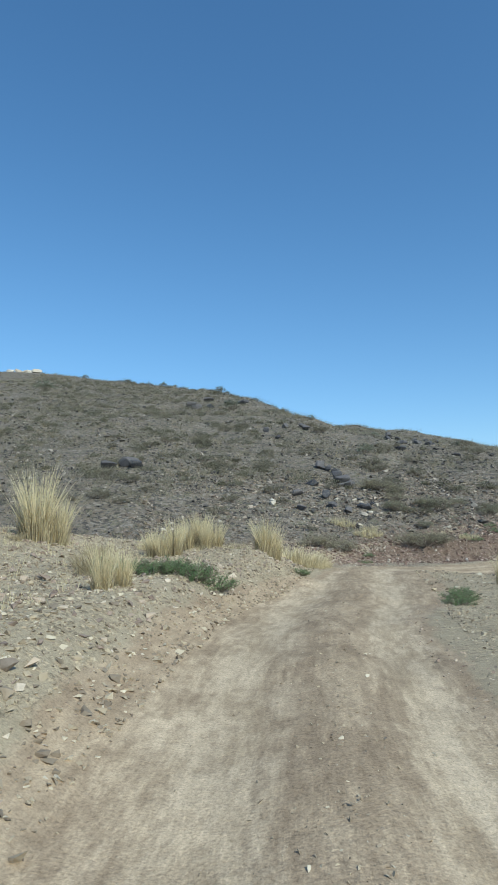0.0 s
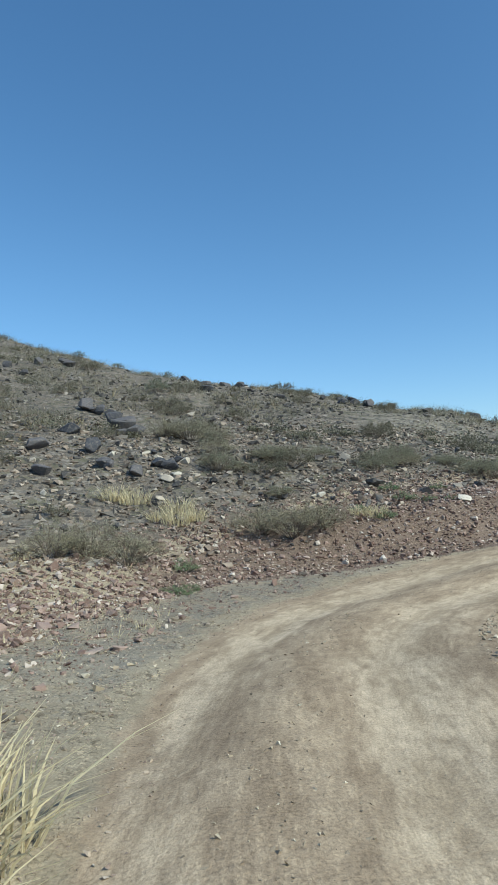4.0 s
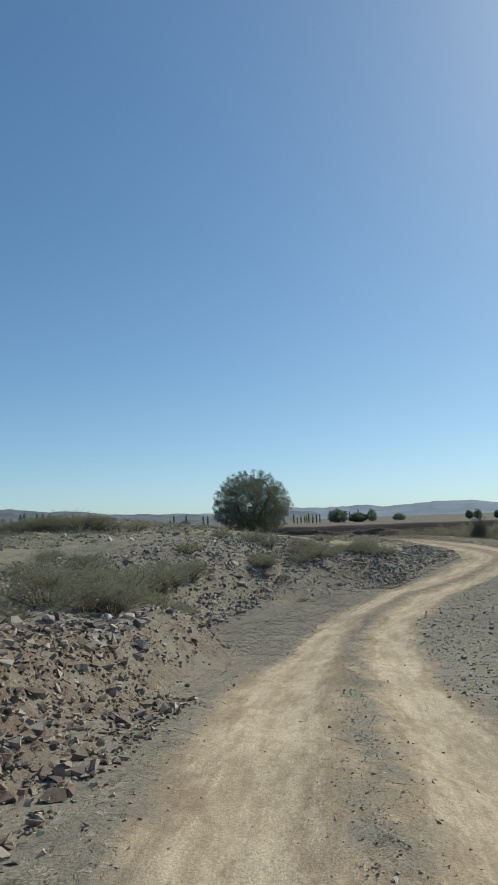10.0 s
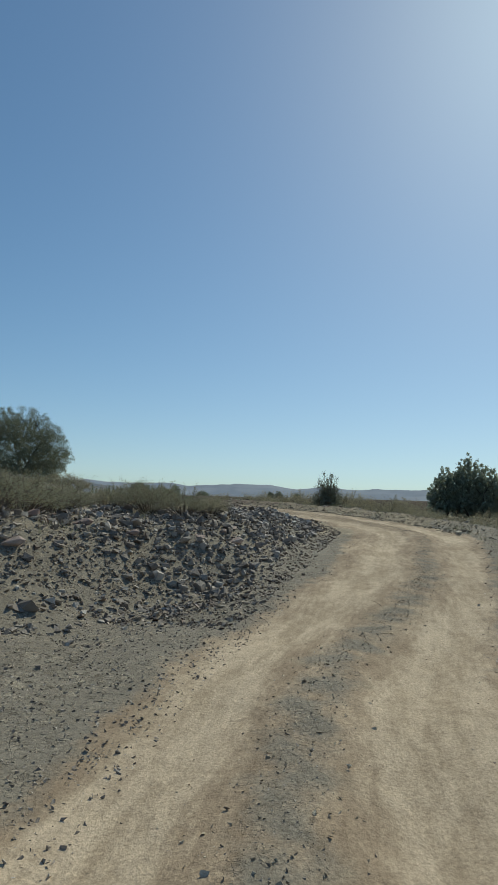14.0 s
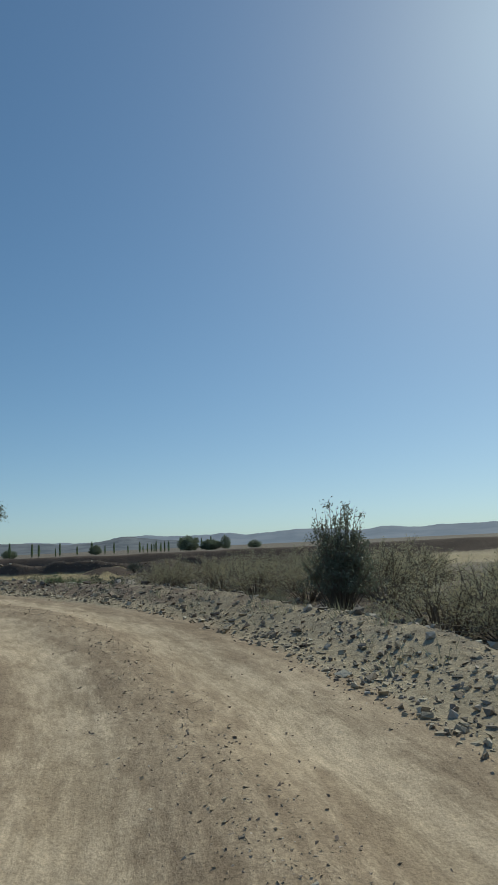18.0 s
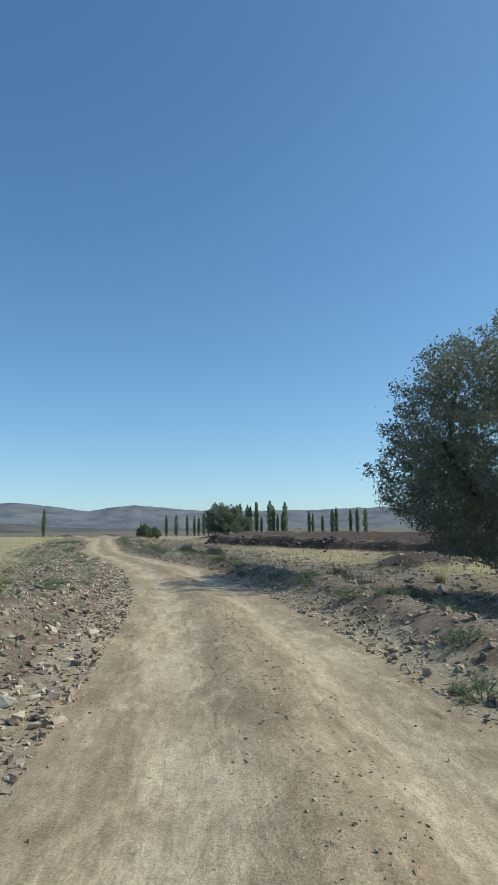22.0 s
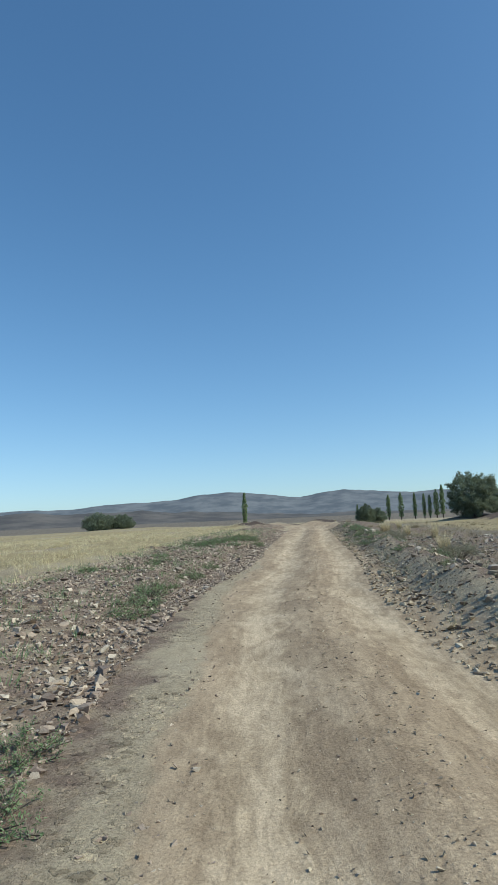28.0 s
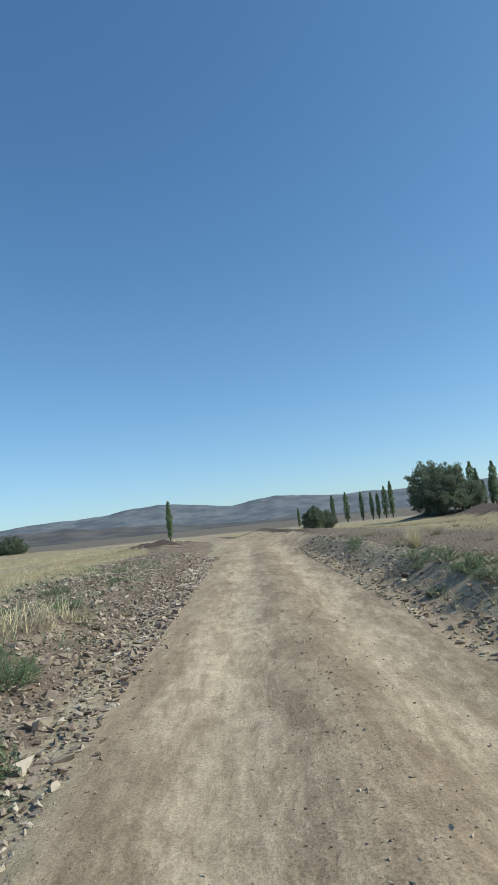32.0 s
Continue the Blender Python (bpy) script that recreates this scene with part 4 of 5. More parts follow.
def blades(name, count, radius, height, lean, width, mat, seed):
    """A tuft of tapering, arching grass blades."""
    r = np.random.default_rng(seed)
    a, rad = r.uniform(0, 2 * np.pi, count), radius * np.sqrt(r.uniform(0, 1, count))
    h, out = height * r.uniform(0.35, 1.12, count), lean * r.uniform(0.1, 1.0, count)
    dirx, diry = np.cos(a + r.normal(0, 0.5, count)), np.sin(a + r.normal(0, 0.5, count))
    face = r.uniform(0, np.pi, count)
    wx, wy = np.cos(face) * width, np.sin(face) * width
    verts = []
    for f, wide in ((0.0, 1.0), (0.45, 0.85), (0.8, 0.5), (1.0, 0.12)):
        cx = np.cos(a) * rad + dirx * out * h * f ** 1.8
        cy = np.sin(a) * rad + diry * out * h * f ** 1.8
        cz = h * (f - 0.25 * out * f ** 2.5) - 0.03
        for s in (-1, 1):
            verts.append(np.stack([cx + s * wx * wide, cy + s * wy * wide, cz], -1))
    v = np.stack(verts, 1)
    q = np.array([[0, 1, 3, 2], [2, 3, 5, 4], [4, 5, 7, 6]])
    f = q[None] + (np.arange(count) * 8)[:, None, None]
    return sheet(name, v.reshape(-1, 3), f.reshape(-1, 4), mat, smooth_faces=False)


def tubes(name, segments, mat, sides=4):
    """Tapered limbs: each segment is start, end, start radius and end radius."""
    verts, faces, base = [], [], 0
    for a, b, ra, rb in segments:
        w = (b - a).normalized()
        u = w.orthogonal().normalized()
        v = w.cross(u)
        for c, rad in ((a, ra), (b, rb)):
            for k in range(sides):
                ang = 2 * math.pi * k / sides
                verts.append(c + (u * math.cos(ang) + v * math.sin(ang)) * rad)
        for k in range(sides):
            j = (k + 1) % sides
            faces.append((base + k, base + j, base + sides + j, base + sides + k))
        base += 2 * sides
    return sheet(name, [tuple(v) for v in verts], faces, mat)


def leaves(name, centres, size, mat, seed, longer=1.6):
    """Small leaves, each a bent quad, at the given places."""
    r = np.random.default_rng(seed)
    c = np.asarray(centres)
    n = len(c)
    u, w = r.normal(size=(n, 3)), r.normal(size=(n, 3))
    u /= np.linalg.norm(u, axis=1)[:, None]
    w -= (w * u).sum(1, keepdims=True) * u
    w /= np.linalg.norm(w, axis=1)[:, None]
    s = (size * r.uniform(0.6, 1.3, n))[:, None]
    v = np.stack([c - u * s * longer, c + w * s * 0.6, c + u * s * longer, c - w * s * 0.6], 1)
    return sheet(name, v.reshape(-1, 3), np.arange(n * 4).reshape(-1, 4), mat, smooth_faces=False)


def shrub_parts(seed, radius, height, stems, leaf_count, leaf, mat):
    """Stems and foliage of a dome-shaped dry bush."""
    r = random.Random(seed)
    segs, tips = [], []
    for _ in range(stems):
        a, reach = r.uniform(0, 6.283), radius * math.sqrt(r.uniform(0.05, 1))
        top = height * (1 - 0.65 * (reach / radius) ** 2) * r.uniform(0.6, 1.08)
        start = Vector((math.cos(a) * 0.1 * radius, math.sin(a) * 0.1 * radius, -0.05))
        end = Vector((math.cos(a) * reach, math.sin(a) * reach, top))
        mid = start.lerp(end, 0.5) + Vector((r.gauss(0, .06), r.gauss(0, .06), 0.12 * height)) * radius
        segs += [(start, mid, 0.012, 0.008), (mid, end, 0.008, 0.003)]
        for _ in range(3):
            p = mid.lerp(end, r.uniform(0.0, 0.9))
            q = p + Vector((r.gauss(0, .22), r.gauss(0, .22), abs(r.gauss(.1, .16)))) * radius * 0.7
            segs.append((p, q, 0.006, 0.002))
            tips.append((p, q))
        tips.append((mid, end))
    pts = []
    for _ in range(leaf_count):
        p, q = r.choice(tips)
        c = p.lerp(q, r.uniform(0.15, 1.08))
        pts.append((c.x + r.gauss(0, .035 * radius), c.y + r.gauss(0, .035 * radius), max(0.02, c.z + r.gauss(0, .035 * radius))))
    return tubes("branchwork", segs, TWIG, 3), leaves("foliage", pts, leaf, mat, seed)


def make_shrub(name, label, parts_pair, m, group, category="shrub"):
    root = new(name)
    part("branchwork", parts_pair[0], root)
    part("foliage", parts_pair[1], root)
    root.matrix_world = m
    return tagged(root, label, category, group)


def stand(px, py, s, sink=0.03):
    return pose(px, py, level_at(px, py) - sink, 0, 0, rng.uniform(0, 360)) @ Matrix.Diagonal((s, s, s * rng.uniform(0.85, 1.15), 1))


GREY_SHRUBS = [shrub_parts(500 + k, 1.0, 0.8, 60, 5200, 0.0095, BUSH_LEAF) for k in range(3)]
SAGE_SHRUBS = [shrub_parts(520 + k, 1.0, 0.8, 55, 6000, 0.0105, SAGE_LEAF) for k in range(3)]
HILL_SHRUBS = [shrub_parts(530 + k, 1.0, 0.7, 34, 1500, 0.02, SCRUB_LEAF) for k in range(4)]
SKYLINE_SHRUBS = [shrub_parts(536 + k, 1.0, 1.1, 40, 1200, 0.03, OLEASTER) for k in range(2)]
DARK_SHRUBS = [shrub_parts(550 + k, 0.85, 1.15, 60, 5200, 0.016, DARK_LEAF) for k in range(2)]
DARK_PLACES = [(100.8, 42.6, .8), (109.4, 51.7, .8), (113.9, 52.8, .7), (102.8, 44.2, .6)]
FRESH_HERBS = [shrub_parts(545 + k, 0.5, 0.32, 40, 3400, 0.008, GREEN_LEAF) for k in range(2)]
HERBS = [shrub_parts(540 + k, 0.5, 0.28, 34, 2600, 0.0075, HERB) for k in range(3)]
TUFTS = [(blades("grass_tuft", 340, 0.18, 1.2, 0.42, 0.0055, STRAW, 560 + k), blades("dead_base", 240, 0.24, 0.62, 0.55, 0.006, STRAW_GREY, 565 + k)) for k in range(3)]
LOW_TUFTS = [(blades("grass_tuft", 220, 0.32, 0.42, 1.0, 0.006, STRAW, 570 + k), blades("dead_base", 120, 0.34, 0.22, 1.0, 0.0035, STRAW_GREY, 575 + k)) for k in range(3)]
OLD_TUFTS = [(blades("grass_tuft", 200, 0.25, 0.42, 0.9, 0.006, STRAW_GREY, 580 + k), blades("dead_base", 90, 0.28, 0.2, 1.1, 0.0035, STRAW_GREY, 585 + k)) for k in range(2)]


FIELD_TUFTS = [(blades("grass_tuft", 120, 0.36, 0.36, 1.1, 0.005, STRAW, 590 + k), blades("dead_base", 60, 0.36, 0.2, 1.1, 0.005, STRAW_GREY, 595 + k)) for k in range(3)]


def plant_shrubs(places, kinds, name, label, group):
    for k, (px, py, s) in enumerate(places):
        make_shrub(name, label, kinds[k % len(kinds)], stand(px, py, s), group)


def plant_tufts(places, kinds, label, group):
    for k, (px, py, s) in enumerate(places):
        ob = new("grass_tuft", kinds[k % len(kinds)][0])
        part("dead_base", kinds[k % len(kinds)][1], ob, "greyer withered base")
        ob.matrix_world = stand(px, py, s)
        tagged(ob, label, "grass", group)


def off(t, d):
    """The place d metres to the left of the track at a time stamp."""
    i = int(np.argmin(np.abs(ROUTE[:, 3] - t)))
    return ROUTE[i, 0] - side_way[i, 1] * d, ROUTE[i, 1] + side_way[i, 0] * d


def spread(n, t0, t1, d0, d1, low, high):
    px, py = along(n, t0, t1, d0, d1)
    return [(a, b, rng.uniform(low, high)) for a, b in zip(px, py)]


# dry grass by the first bend
FIRST_TUFTS = [(-5.4, 11.9, 1.2), (-5.15, 12.2, 1.05), (-5.75, 12.3, .95), (-3.0, 12.5, .62), (-2.75, 12.65, .66), (-3.25, 12.75, .55), (-2.95, 15.1, .72), (-2.65, 15.3, .78), (-2.3, 15.45, .74), (-2.5, 15.0, .62), (-.98, 14.85, .86), (-.8, 15.05, .72), (-1.12, 15.1, .66),
               (-2.35, 6.9, .5), (-2.2, 7.2, .42), (4.4, 14.3, .6), (-6.9, 10.2, .8)]
plant_tufts(FIRST_TUFTS, TUFTS, "tall straw-yellow clump of dry grass on gravel", "dry grass clumps by the bend")
plant_tufts([(-.6, 17.7, 1.35), (-.25, 18.2, 1.5), (.05, 18.7, 1.5), (.3, 19.3, 1.4), (-.15, 18.9, 1.4), (-3.5, 13.6, .9), (2.2, 33.0, 1.3), (1.7, 33.2, 1.2), (3.3, 32.5, 1.2), (8.1, 30.9, .95), (7.8, 31.2, .7), (3.1, 31.7, 1.1), (3.6, 31.9, .9), (2.7, 32.0, .8), (-3.5, 29.2, .6)] + spread(10, 4.5, 6.2, 5, 9, .4, .7), LOW_TUFTS, "yellow dry grass clump on the slope", "grass on the slope")
plant_tufts([(-3.1, 8.7, 1.0), (-2.95, 9.0, .9), (-3.3, 9.1, .9), (-3.9, 11.0, .7)], OLD_TUFTS, "brownish withered grass clump on gravel", "withered tufts")
plant_tufts(spread(26, -1, 5.0, 2.6, 9, .4, .8), OLD_TUFTS, "greyish withered grass tuft on gravel", "withered tufts")
plant_shrubs([(-2.5, 8.6, 0.75), (-2.2, 8.75, 0.80), (-1.9, 8.85, 0.75), (-2.75, 8.75, 0.85), (-1.65, 8.95, 0.8), (-2.05, 9.2, 0.75), (-1.35, 9.1, 0.8), (-.15, 15.4, 0.65), (2.75, 11.4, 0.75), (2.55, 10.8, 0.65), (2.9, 12.0, 0.56), (-3.6, 14.2, 0.56)], FRESH_HERBS, "green_herb", "low fresh green leafy herb on the gravel verge", "herbs by the bend")

plant_shrubs(spread(12, 6.2, 8.8, 3.4, 5.4, .5, .9), HERBS, "green_herb", "grey-green herb rooted in the stony cut bank", "herbs on the cut bank")

# grey bushes on the hill and the terrace


def bush_field(name, label, xs, ys, low, high, each, leaf, mat):
    """Many far bushes, each a dome of leaves, joined into one object."""
    n = len(xs)
    zs, size = surface(xs, ys), rng.uniform(low, high, n)
    u = rng.normal(size=(n, each, 3))
    u /= np.linalg.norm(u, axis=2, keepdims=True)
    u *= rng.uniform(.35, 1, (n, each, 1)) ** .5 * (1 + .25 * rng.normal(size=(n, each, 1)))
    c = np.stack([xs[:, None] + u[..., 0] * size[:, None], ys[:, None] + u[..., 1] * size[:, None], zs[:, None] + np.abs(u[..., 2]) * size[:, None] * .7], -1)
    return tagged(new(name, leaves(name, c.reshape(-1, 3), leaf, mat, 77)), label, "shrubs", kind="stuff")


fx, fy = hill_places(1100, -45, 40, 38, 105)
keep = (fx < -2) | (fy < 43)
fx, fy = fx[keep], fy[keep]
bush_field("hill_bushes", "olive-grey rounded bushes dotted over the stony hillside", fx, fy, .3, .8, 260, .04, SCRUB_LEAF)
hx, hy = hill_places(700, -18, 46, 31, 62)
hill_shrubs = [(a, b, s) for a, b, s in zip(hx, hy, rng.uniform(.45, 1.0, len(hx))) if beside(a, b)[2][0] > 7.5][:120]
plant_shrubs(hill_shrubs, HILL_SHRUBS, "dry_shrub", "grey-brown dry thorny bush among hillside stones", "hillside bushes")
plant_shrubs([(-31, 103, .9), (-41, 109, .8), (-23.4, 98, .8), (-12.8, 91, 1.1), (-11.6, 90, .6), (.8, 66.5, .6), (3.5, 62.5, .5), (6.9, 60, .55), (13.9, 56.8, .5), (-38, 85, 1.9), (-9, 74, 1.3), (5, 50, .8)], SKYLINE_SHRUBS, "dark_shrub", "dark round bush on the brow of the hill", "bushes on the brow")
place_rocks("tan_boulder", "tan weathered boulder on the hilltop", PALE, *near_point(6, -54, 112, 1.8), 1.0, 2.2, "hilltop boulders")
plant_shrubs([(4.0, 39.5, 1.1), (4.8, 39.2, 1.1), (5.6, 38.6, .9), (5.3, 36.9, .8), (6.9, 36.0, .8), (7.7, 36.1, .6), (11.2, 35.6, .65), (11.9, 35.6, .55), (5.1, 31.0, .95), (5.8, 30.6, 1.1), (6.5, 30.7, 1.0), (1.7, 28.9, 1.0), (1.0, 29.4, .9), (.3, 29.2, .8)], GREY_SHRUBS, "dry_shrub", "olive-grey twiggy bush at the slope foot", "bushes at the slope foot")
plant_shrubs(spread(18, 7.2, 9.8, 6.4, 9.5, .5, .85) + spread(11, 8.6, 10.6, 4.4, 7.0, .6, 1.0) + spread(9, 9.8, 12.2, 3.8, 7.0, .5, .95), SAGE_SHRUBS, "dry_shrub", "grey-green bush on top of the cut bank", "bushes above the bank")
plant_shrubs([(29.5, 30.3, 1.0), (31.0, 30.1, 1.1), (32.5, 29.9, 1.15), (34.0, 29.7, 1.0), (35.3, 29.5, .8), (30.3, 31.2, 1.0), (32.0, 31.0, 1.0), (25.2, 31.2, .9), (44.5, 24.6, .9), (45.6, 24.2, .9), (46.6, 23.6, .8), (43.6, 25.3, .7), (15.8, 31.3, .85), (16.8, 31.4, .95), (17.8, 31.4, 1.05), (18.9, 31.5, .95), (20.0, 31.6, .85), (13.5, 31.7, .75), (23.2, 30.5, .8), (29.3, 29.8, .7), (42.3, 26.8, .75), (46.8, 24.8, .7), (52.0, 20.9, .8), (47.5, 21.9, .8), (46.4, 21.5, .6), (48.4, 22.2, .7)], SAGE_SHRUBS, "dry_shrub", "wide grey-green bush on the edge of the cut bank", "bushes on the bank edge")
plant_shrubs(spread(14, 12.0, 16.0, 7, 14.0, .4, .85), SAGE_SHRUBS, "dry_shrub", "grey-green bush among terrace stones", "terrace bushes")
plant_shrubs([(42.4, 26.7, .6), (42.9, 26.9, .7), (43.4, 26.6, .5), (41.8, 26.1, .35), (40.4, 25.6, .3), (48.2, 24.9, .55), (49.0, 24.3, .55), (50.6, 22.6, .5), (53.0, 21.0, .65), (53.8, 20.4, .6), (46.6, 21.0, .45), (47.2, 20.8, .45)], GREY_SHRUBS, "dry_shrub", "olive-yellow bush among terrace stones", "terrace bushes")
plant_shrubs([(60.0, 43.5, 1.3), (59.7, 42.0, 1.3), (59.6, 40.9, 1.6), (59.6, 39.8, 1.5), (59.7, 38.2, 1.7), (59.8, 37.2, 1.6), (60.0, 36.4, 1.2), (60.3, 34.5, 1.1)], SAGE_SHRUBS, "dry_shrub", "grey-green bush on the crest of the stony swell", "bushes on the swell")
plant_shrubs([(34.8, 32.9, .9), (34.8, 31.6, 1.0), (36.0, 30.9, 1.0), (37.2, 30.2, 1.1), (38.4, 29.8, 1.0), (39.5, 29.4, .9), (47.7, 27.0, .8), (42.8, 29.7, .7)], SAGE_SHRUBS, "dry_shrub", "grey-green bush among terrace stones", "terrace bushes")
plant_shrubs(spread(14, 12.0, 16.5, -4.0, -12.0, .4, .9), SAGE_SHRUBS, "dry_shrub", "dull green bush on the outer verge", "verge bushes")
plant_shrubs(spread(16, 17.0, 19.6, -4.2, -8.5, .8, 1.5), GREY_SHRUBS, "dry_shrub", "pale grey twiggy bush beside the ditch", "ditch bushes")
plant_shrubs(spread(16, 19.0, 33.0, -3.6, -8.0, .4, .8), SAGE_SHRUBS, "dry_shrub", "dark green bush beside the ditch", "ditch bushes")
plant_shrubs(spread(60, 19.0, 35.5, -2.4, -3.9, .35, .8), HERBS, "green_herb", "grey-green herb along the ditch edge", "ditch herbs")
plant_shrubs([(102.6, 48.7, 0.88), (102.0, 48.0, 0.82), (101.3, 47.2, 0.82), (103.2, 49.5, 0.82), (104, 50.6, 0.75), (100.7, 46.4, 0.82), (100.3, 45.8, 0.75), (105.3, 52.0, 0.68), (121.0, 69.5, 0.82), (122.4, 70.9, 0.82), (121.7, 70.2, 0.75), (119.8, 68.0, 0.68), (123.2, 71.9, 0.75), (79.4, 24.3, 0.68), (76.8, 22.4, 0.61), (73.9, 19.8, 0.82), (71.4, 18.0, 0.68), (86.0, 29.3, 0.75), (86.8, 29.7, 0.82), (90.3, 33.8, 0.68), (93.8, 37.2, 0.82), (94.3, 37.9, 0.75), (91.7, 34.9, 0.71), (92.2, 35.4, 0.61), (92.4, 36.5, 0.61), (75.7, 20.3, 0.68), (80.8, 24.8, 0.71), (83.7, 26.6, 0.61)], HERBS, "green_herb", "bushy green herb at the track edge", "ditch herbs")
plant_shrubs(spread(70, 21.0, 35.5, 2.4, 5.2, .3, .7), HERBS, "green_herb", "grey-green herb along the field edge", "field edge herbs")
plant_shrubs([(104.1, 58.4, 0.88), (103.6, 57.6, 0.82), (104.7, 59.2, 0.82), (100.5, 52.9, 0.82), (100.9, 53.6, 0.68), (96.8, 47.6, 0.68), (97.3, 49.6, 0.61), (115.2, 70.9, 0.88), (114.3, 70.5, 0.82), (113.4, 70.1, 0.82), (112.4, 69.6, 0.75), (116.2, 71.5, 0.75), (108.3, 62.8, 0.61), (106.7, 61.1, 0.75), (105.5, 60.0, 0.61), (115.5, 70.2, 0.75), (115.3, 69.7, 0.61), (107.3, 64.0, 0.61), (95.4, 48.1, 0.68), (97.0, 48.6, 0.61), (98.6, 54.1, 0.68)], HERBS, "green_herb", "bushy grey-green herb among stones at the field edge", "field edge herbs")
strip = [(112.0 + 4.6 * k + rng.normal(0, .25), 69.2 + 2.9 * k + rng.normal(0, .25), rng.uniform(.4, .75)) for k in rng.uniform(0, 1, 30)]
plant_shrubs(strip, HERBS, "green_herb", "bushy grey-green herb among stones at the field edge", "field edge herbs")
strip = [(115.9 + 7.4 * k + rng.normal(0, .3), 64.0 + 8.0 * k + rng.normal(0, .3), rng.uniform(.3, .6)) for k in rng.uniform(0, 1, 34)]
plant_shrubs(strip, HERBS, "green_herb", "bushy green herb at the track edge", "ditch herbs")
plant_tufts([(116.5, 72.9, 1.1), (117.2, 73.4, 1.1), (117.9, 73.8, 1.0), (116.0, 73.6, 1.0)], FIELD_TUFTS, "straw-coloured dry grass tuft in the fallow field", "fallow field grass")
plant_tufts(spread(150, 22.0, 40.0, 4.5, 20.0, .5, 1.1), FIELD_TUFTS, "straw-coloured dry grass tuft in the fallow field", "fallow field grass")
plant_tufts([(138, 81, .7), (128.4, 72.6, .6), (125.1, 68.3, .55), (131.7, 77.2, .7), (119, 63.5, .8), (98, 30, .7), (133, 78, .7)], TUFTS, "golden dry grass clump on waste ground", "golden grass clumps")
plant_tufts(spread(40, 19.0, 40.0, -5, -16.0, .5, 1.0), OLD_TUFTS, "withered brown grass tuft on waste ground", "waste ground grass")


# ---- trees ----


def grow(r, start, way, length, radius, depth, segs, tips, spread_angle, upward):
    """One limb with its forks."""
    p, w = start, way.normalized()
    steps = 3
    for k in range(steps):
        w = (w + Vector((r.gauss(0, .18), r.gauss(0, .18), r.gauss(upward, .12)))).normalized()
        q = p + w * length / steps
        ra, rb = radius * (1 - 0.35 * k / steps), radius * (1 - 0.35 * (k + 1) / steps)
        segs.append((p, q, ra, rb))
        p = q
        if depth <= 1:
            tips.append(Vector(p))
    if depth == 0:
        return
    for _ in range(3 if depth > 1 else 2):
        side = (w + Vector((r.gauss(0, 1), r.gauss(0, 1), r.gauss(0.1, .6))) * spread_angle).normalized()
        grow(r, p, side, length * r.uniform(.6, .85), radius * .55, depth - 1, segs, tips, spread_angle, upward)


def crown_tree(name, label, seed, height, width, trunk_height, trunk_radius, leaf_count, leaf, leaf_mat, m, group="", forks=4, depth=3, clumps=200):
    r = random.Random(seed)
    segs, tips = [], []
    lean = Vector((0.12, 0.05, 1)).normalized()
    fork = lean * trunk_height
    segs += [(Vector((0, 0, -.2)), lean * trunk_height * .12, trunk_radius * 1.5, trunk_radius * 1.12), (lean * trunk_height * .12, fork * .6, trunk_radius * 1.12, trunk_radius * .95), (fork * .6, fork, trunk_radius * .95, trunk_radius * .9)]
    for k in range(forks):
        a = 6.283 * k / forks + r.uniform(-.4, .4)
        grow(r, fork, Vector((math.cos(a), math.sin(a), 1.0)), (height - trunk_height) * .42, trunk_radius * .6, depth, segs, tips, .55, .06)
    # twigs stay inside an uneven dome
    cz = trunk_height + (height - trunk_height) * .36
    up, down = .64, .40
    lobes = [(Vector((r.gauss(0, 1), r.gauss(0, 1), r.gauss(0, .8))).normalized(), r.uniform(.08, .3)) for _ in range(30)]

    def dome(v):
        n = Vector((v.x / (width / 2), v.y / (width / 2), (v.z - cz) / ((height - trunk_height) * (up if v.z > cz else down))))
        size = n.length
        u = n.normalized() if size else Vector((0, 0, 1))
        return size / (.8 + max(amount * max(0, u.dot(w) - .7) / .3 for w, amount in lobes))
    centres = []
    seeds, swollen = [], (820 / clumps) ** (1 / 3)
    for _ in range(40000):
        u = Vector((r.gauss(0, 1), r.gauss(0, 1), r.gauss(0, 1))).normalized() * (r.uniform(.12, 1) ** .42)
        c = Vector((u.x * width / 2, u.y * width / 2, cz + u.z * (height - trunk_height) * (up if u.z > 0 else down)))
        if dome(c) > 1 or noise.noise(c * (5.8 / width)) < -.36 or any((c - o).length < .043 * width * swollen for o in seeds):
            continue
        seeds.append(c)
        if len(seeds) >= clumps:
            break
    each = leaf_count // len(seeds)
    for c in seeds:
        size = r.uniform(.016, .031) * width * swollen
        out = (c - Vector((0, 0, cz - .6))).normalized() * size * 1.3 + Vector((0, 0, r.uniform(-.12, .1)))
        for _ in range(int(each * (size / (.0235 * width * swollen)) ** 2)):
            k = r.uniform(-1, 1)
            p = c + out * k + Vector((r.gauss(0, 1), r.gauss(0, 1), r.gauss(0, .85))) * size * (.78 - .3 * k)
            centres.append(p[:])
    kept, ends = [], {tuple(round(v, 4) for v in (0, 0, -.2))}
    for s in segs:
        if tuple(round(v, 4) for v in s[0]) in ends and (dome(s[1]) < .9 or s[1].z < trunk_height * 1.3):
            kept.append(s)
            ends.add(tuple(round(v, 4) for v in s[1]))
    segs = kept
    root = new(name)
    part("trunk", tubes("trunk", segs, BARK, 6), root)
    part("crown", leaves("crown", centres, leaf, leaf_mat, seed), root)
    root.matrix_world = m
    return tagged(root, label, "tree", group)


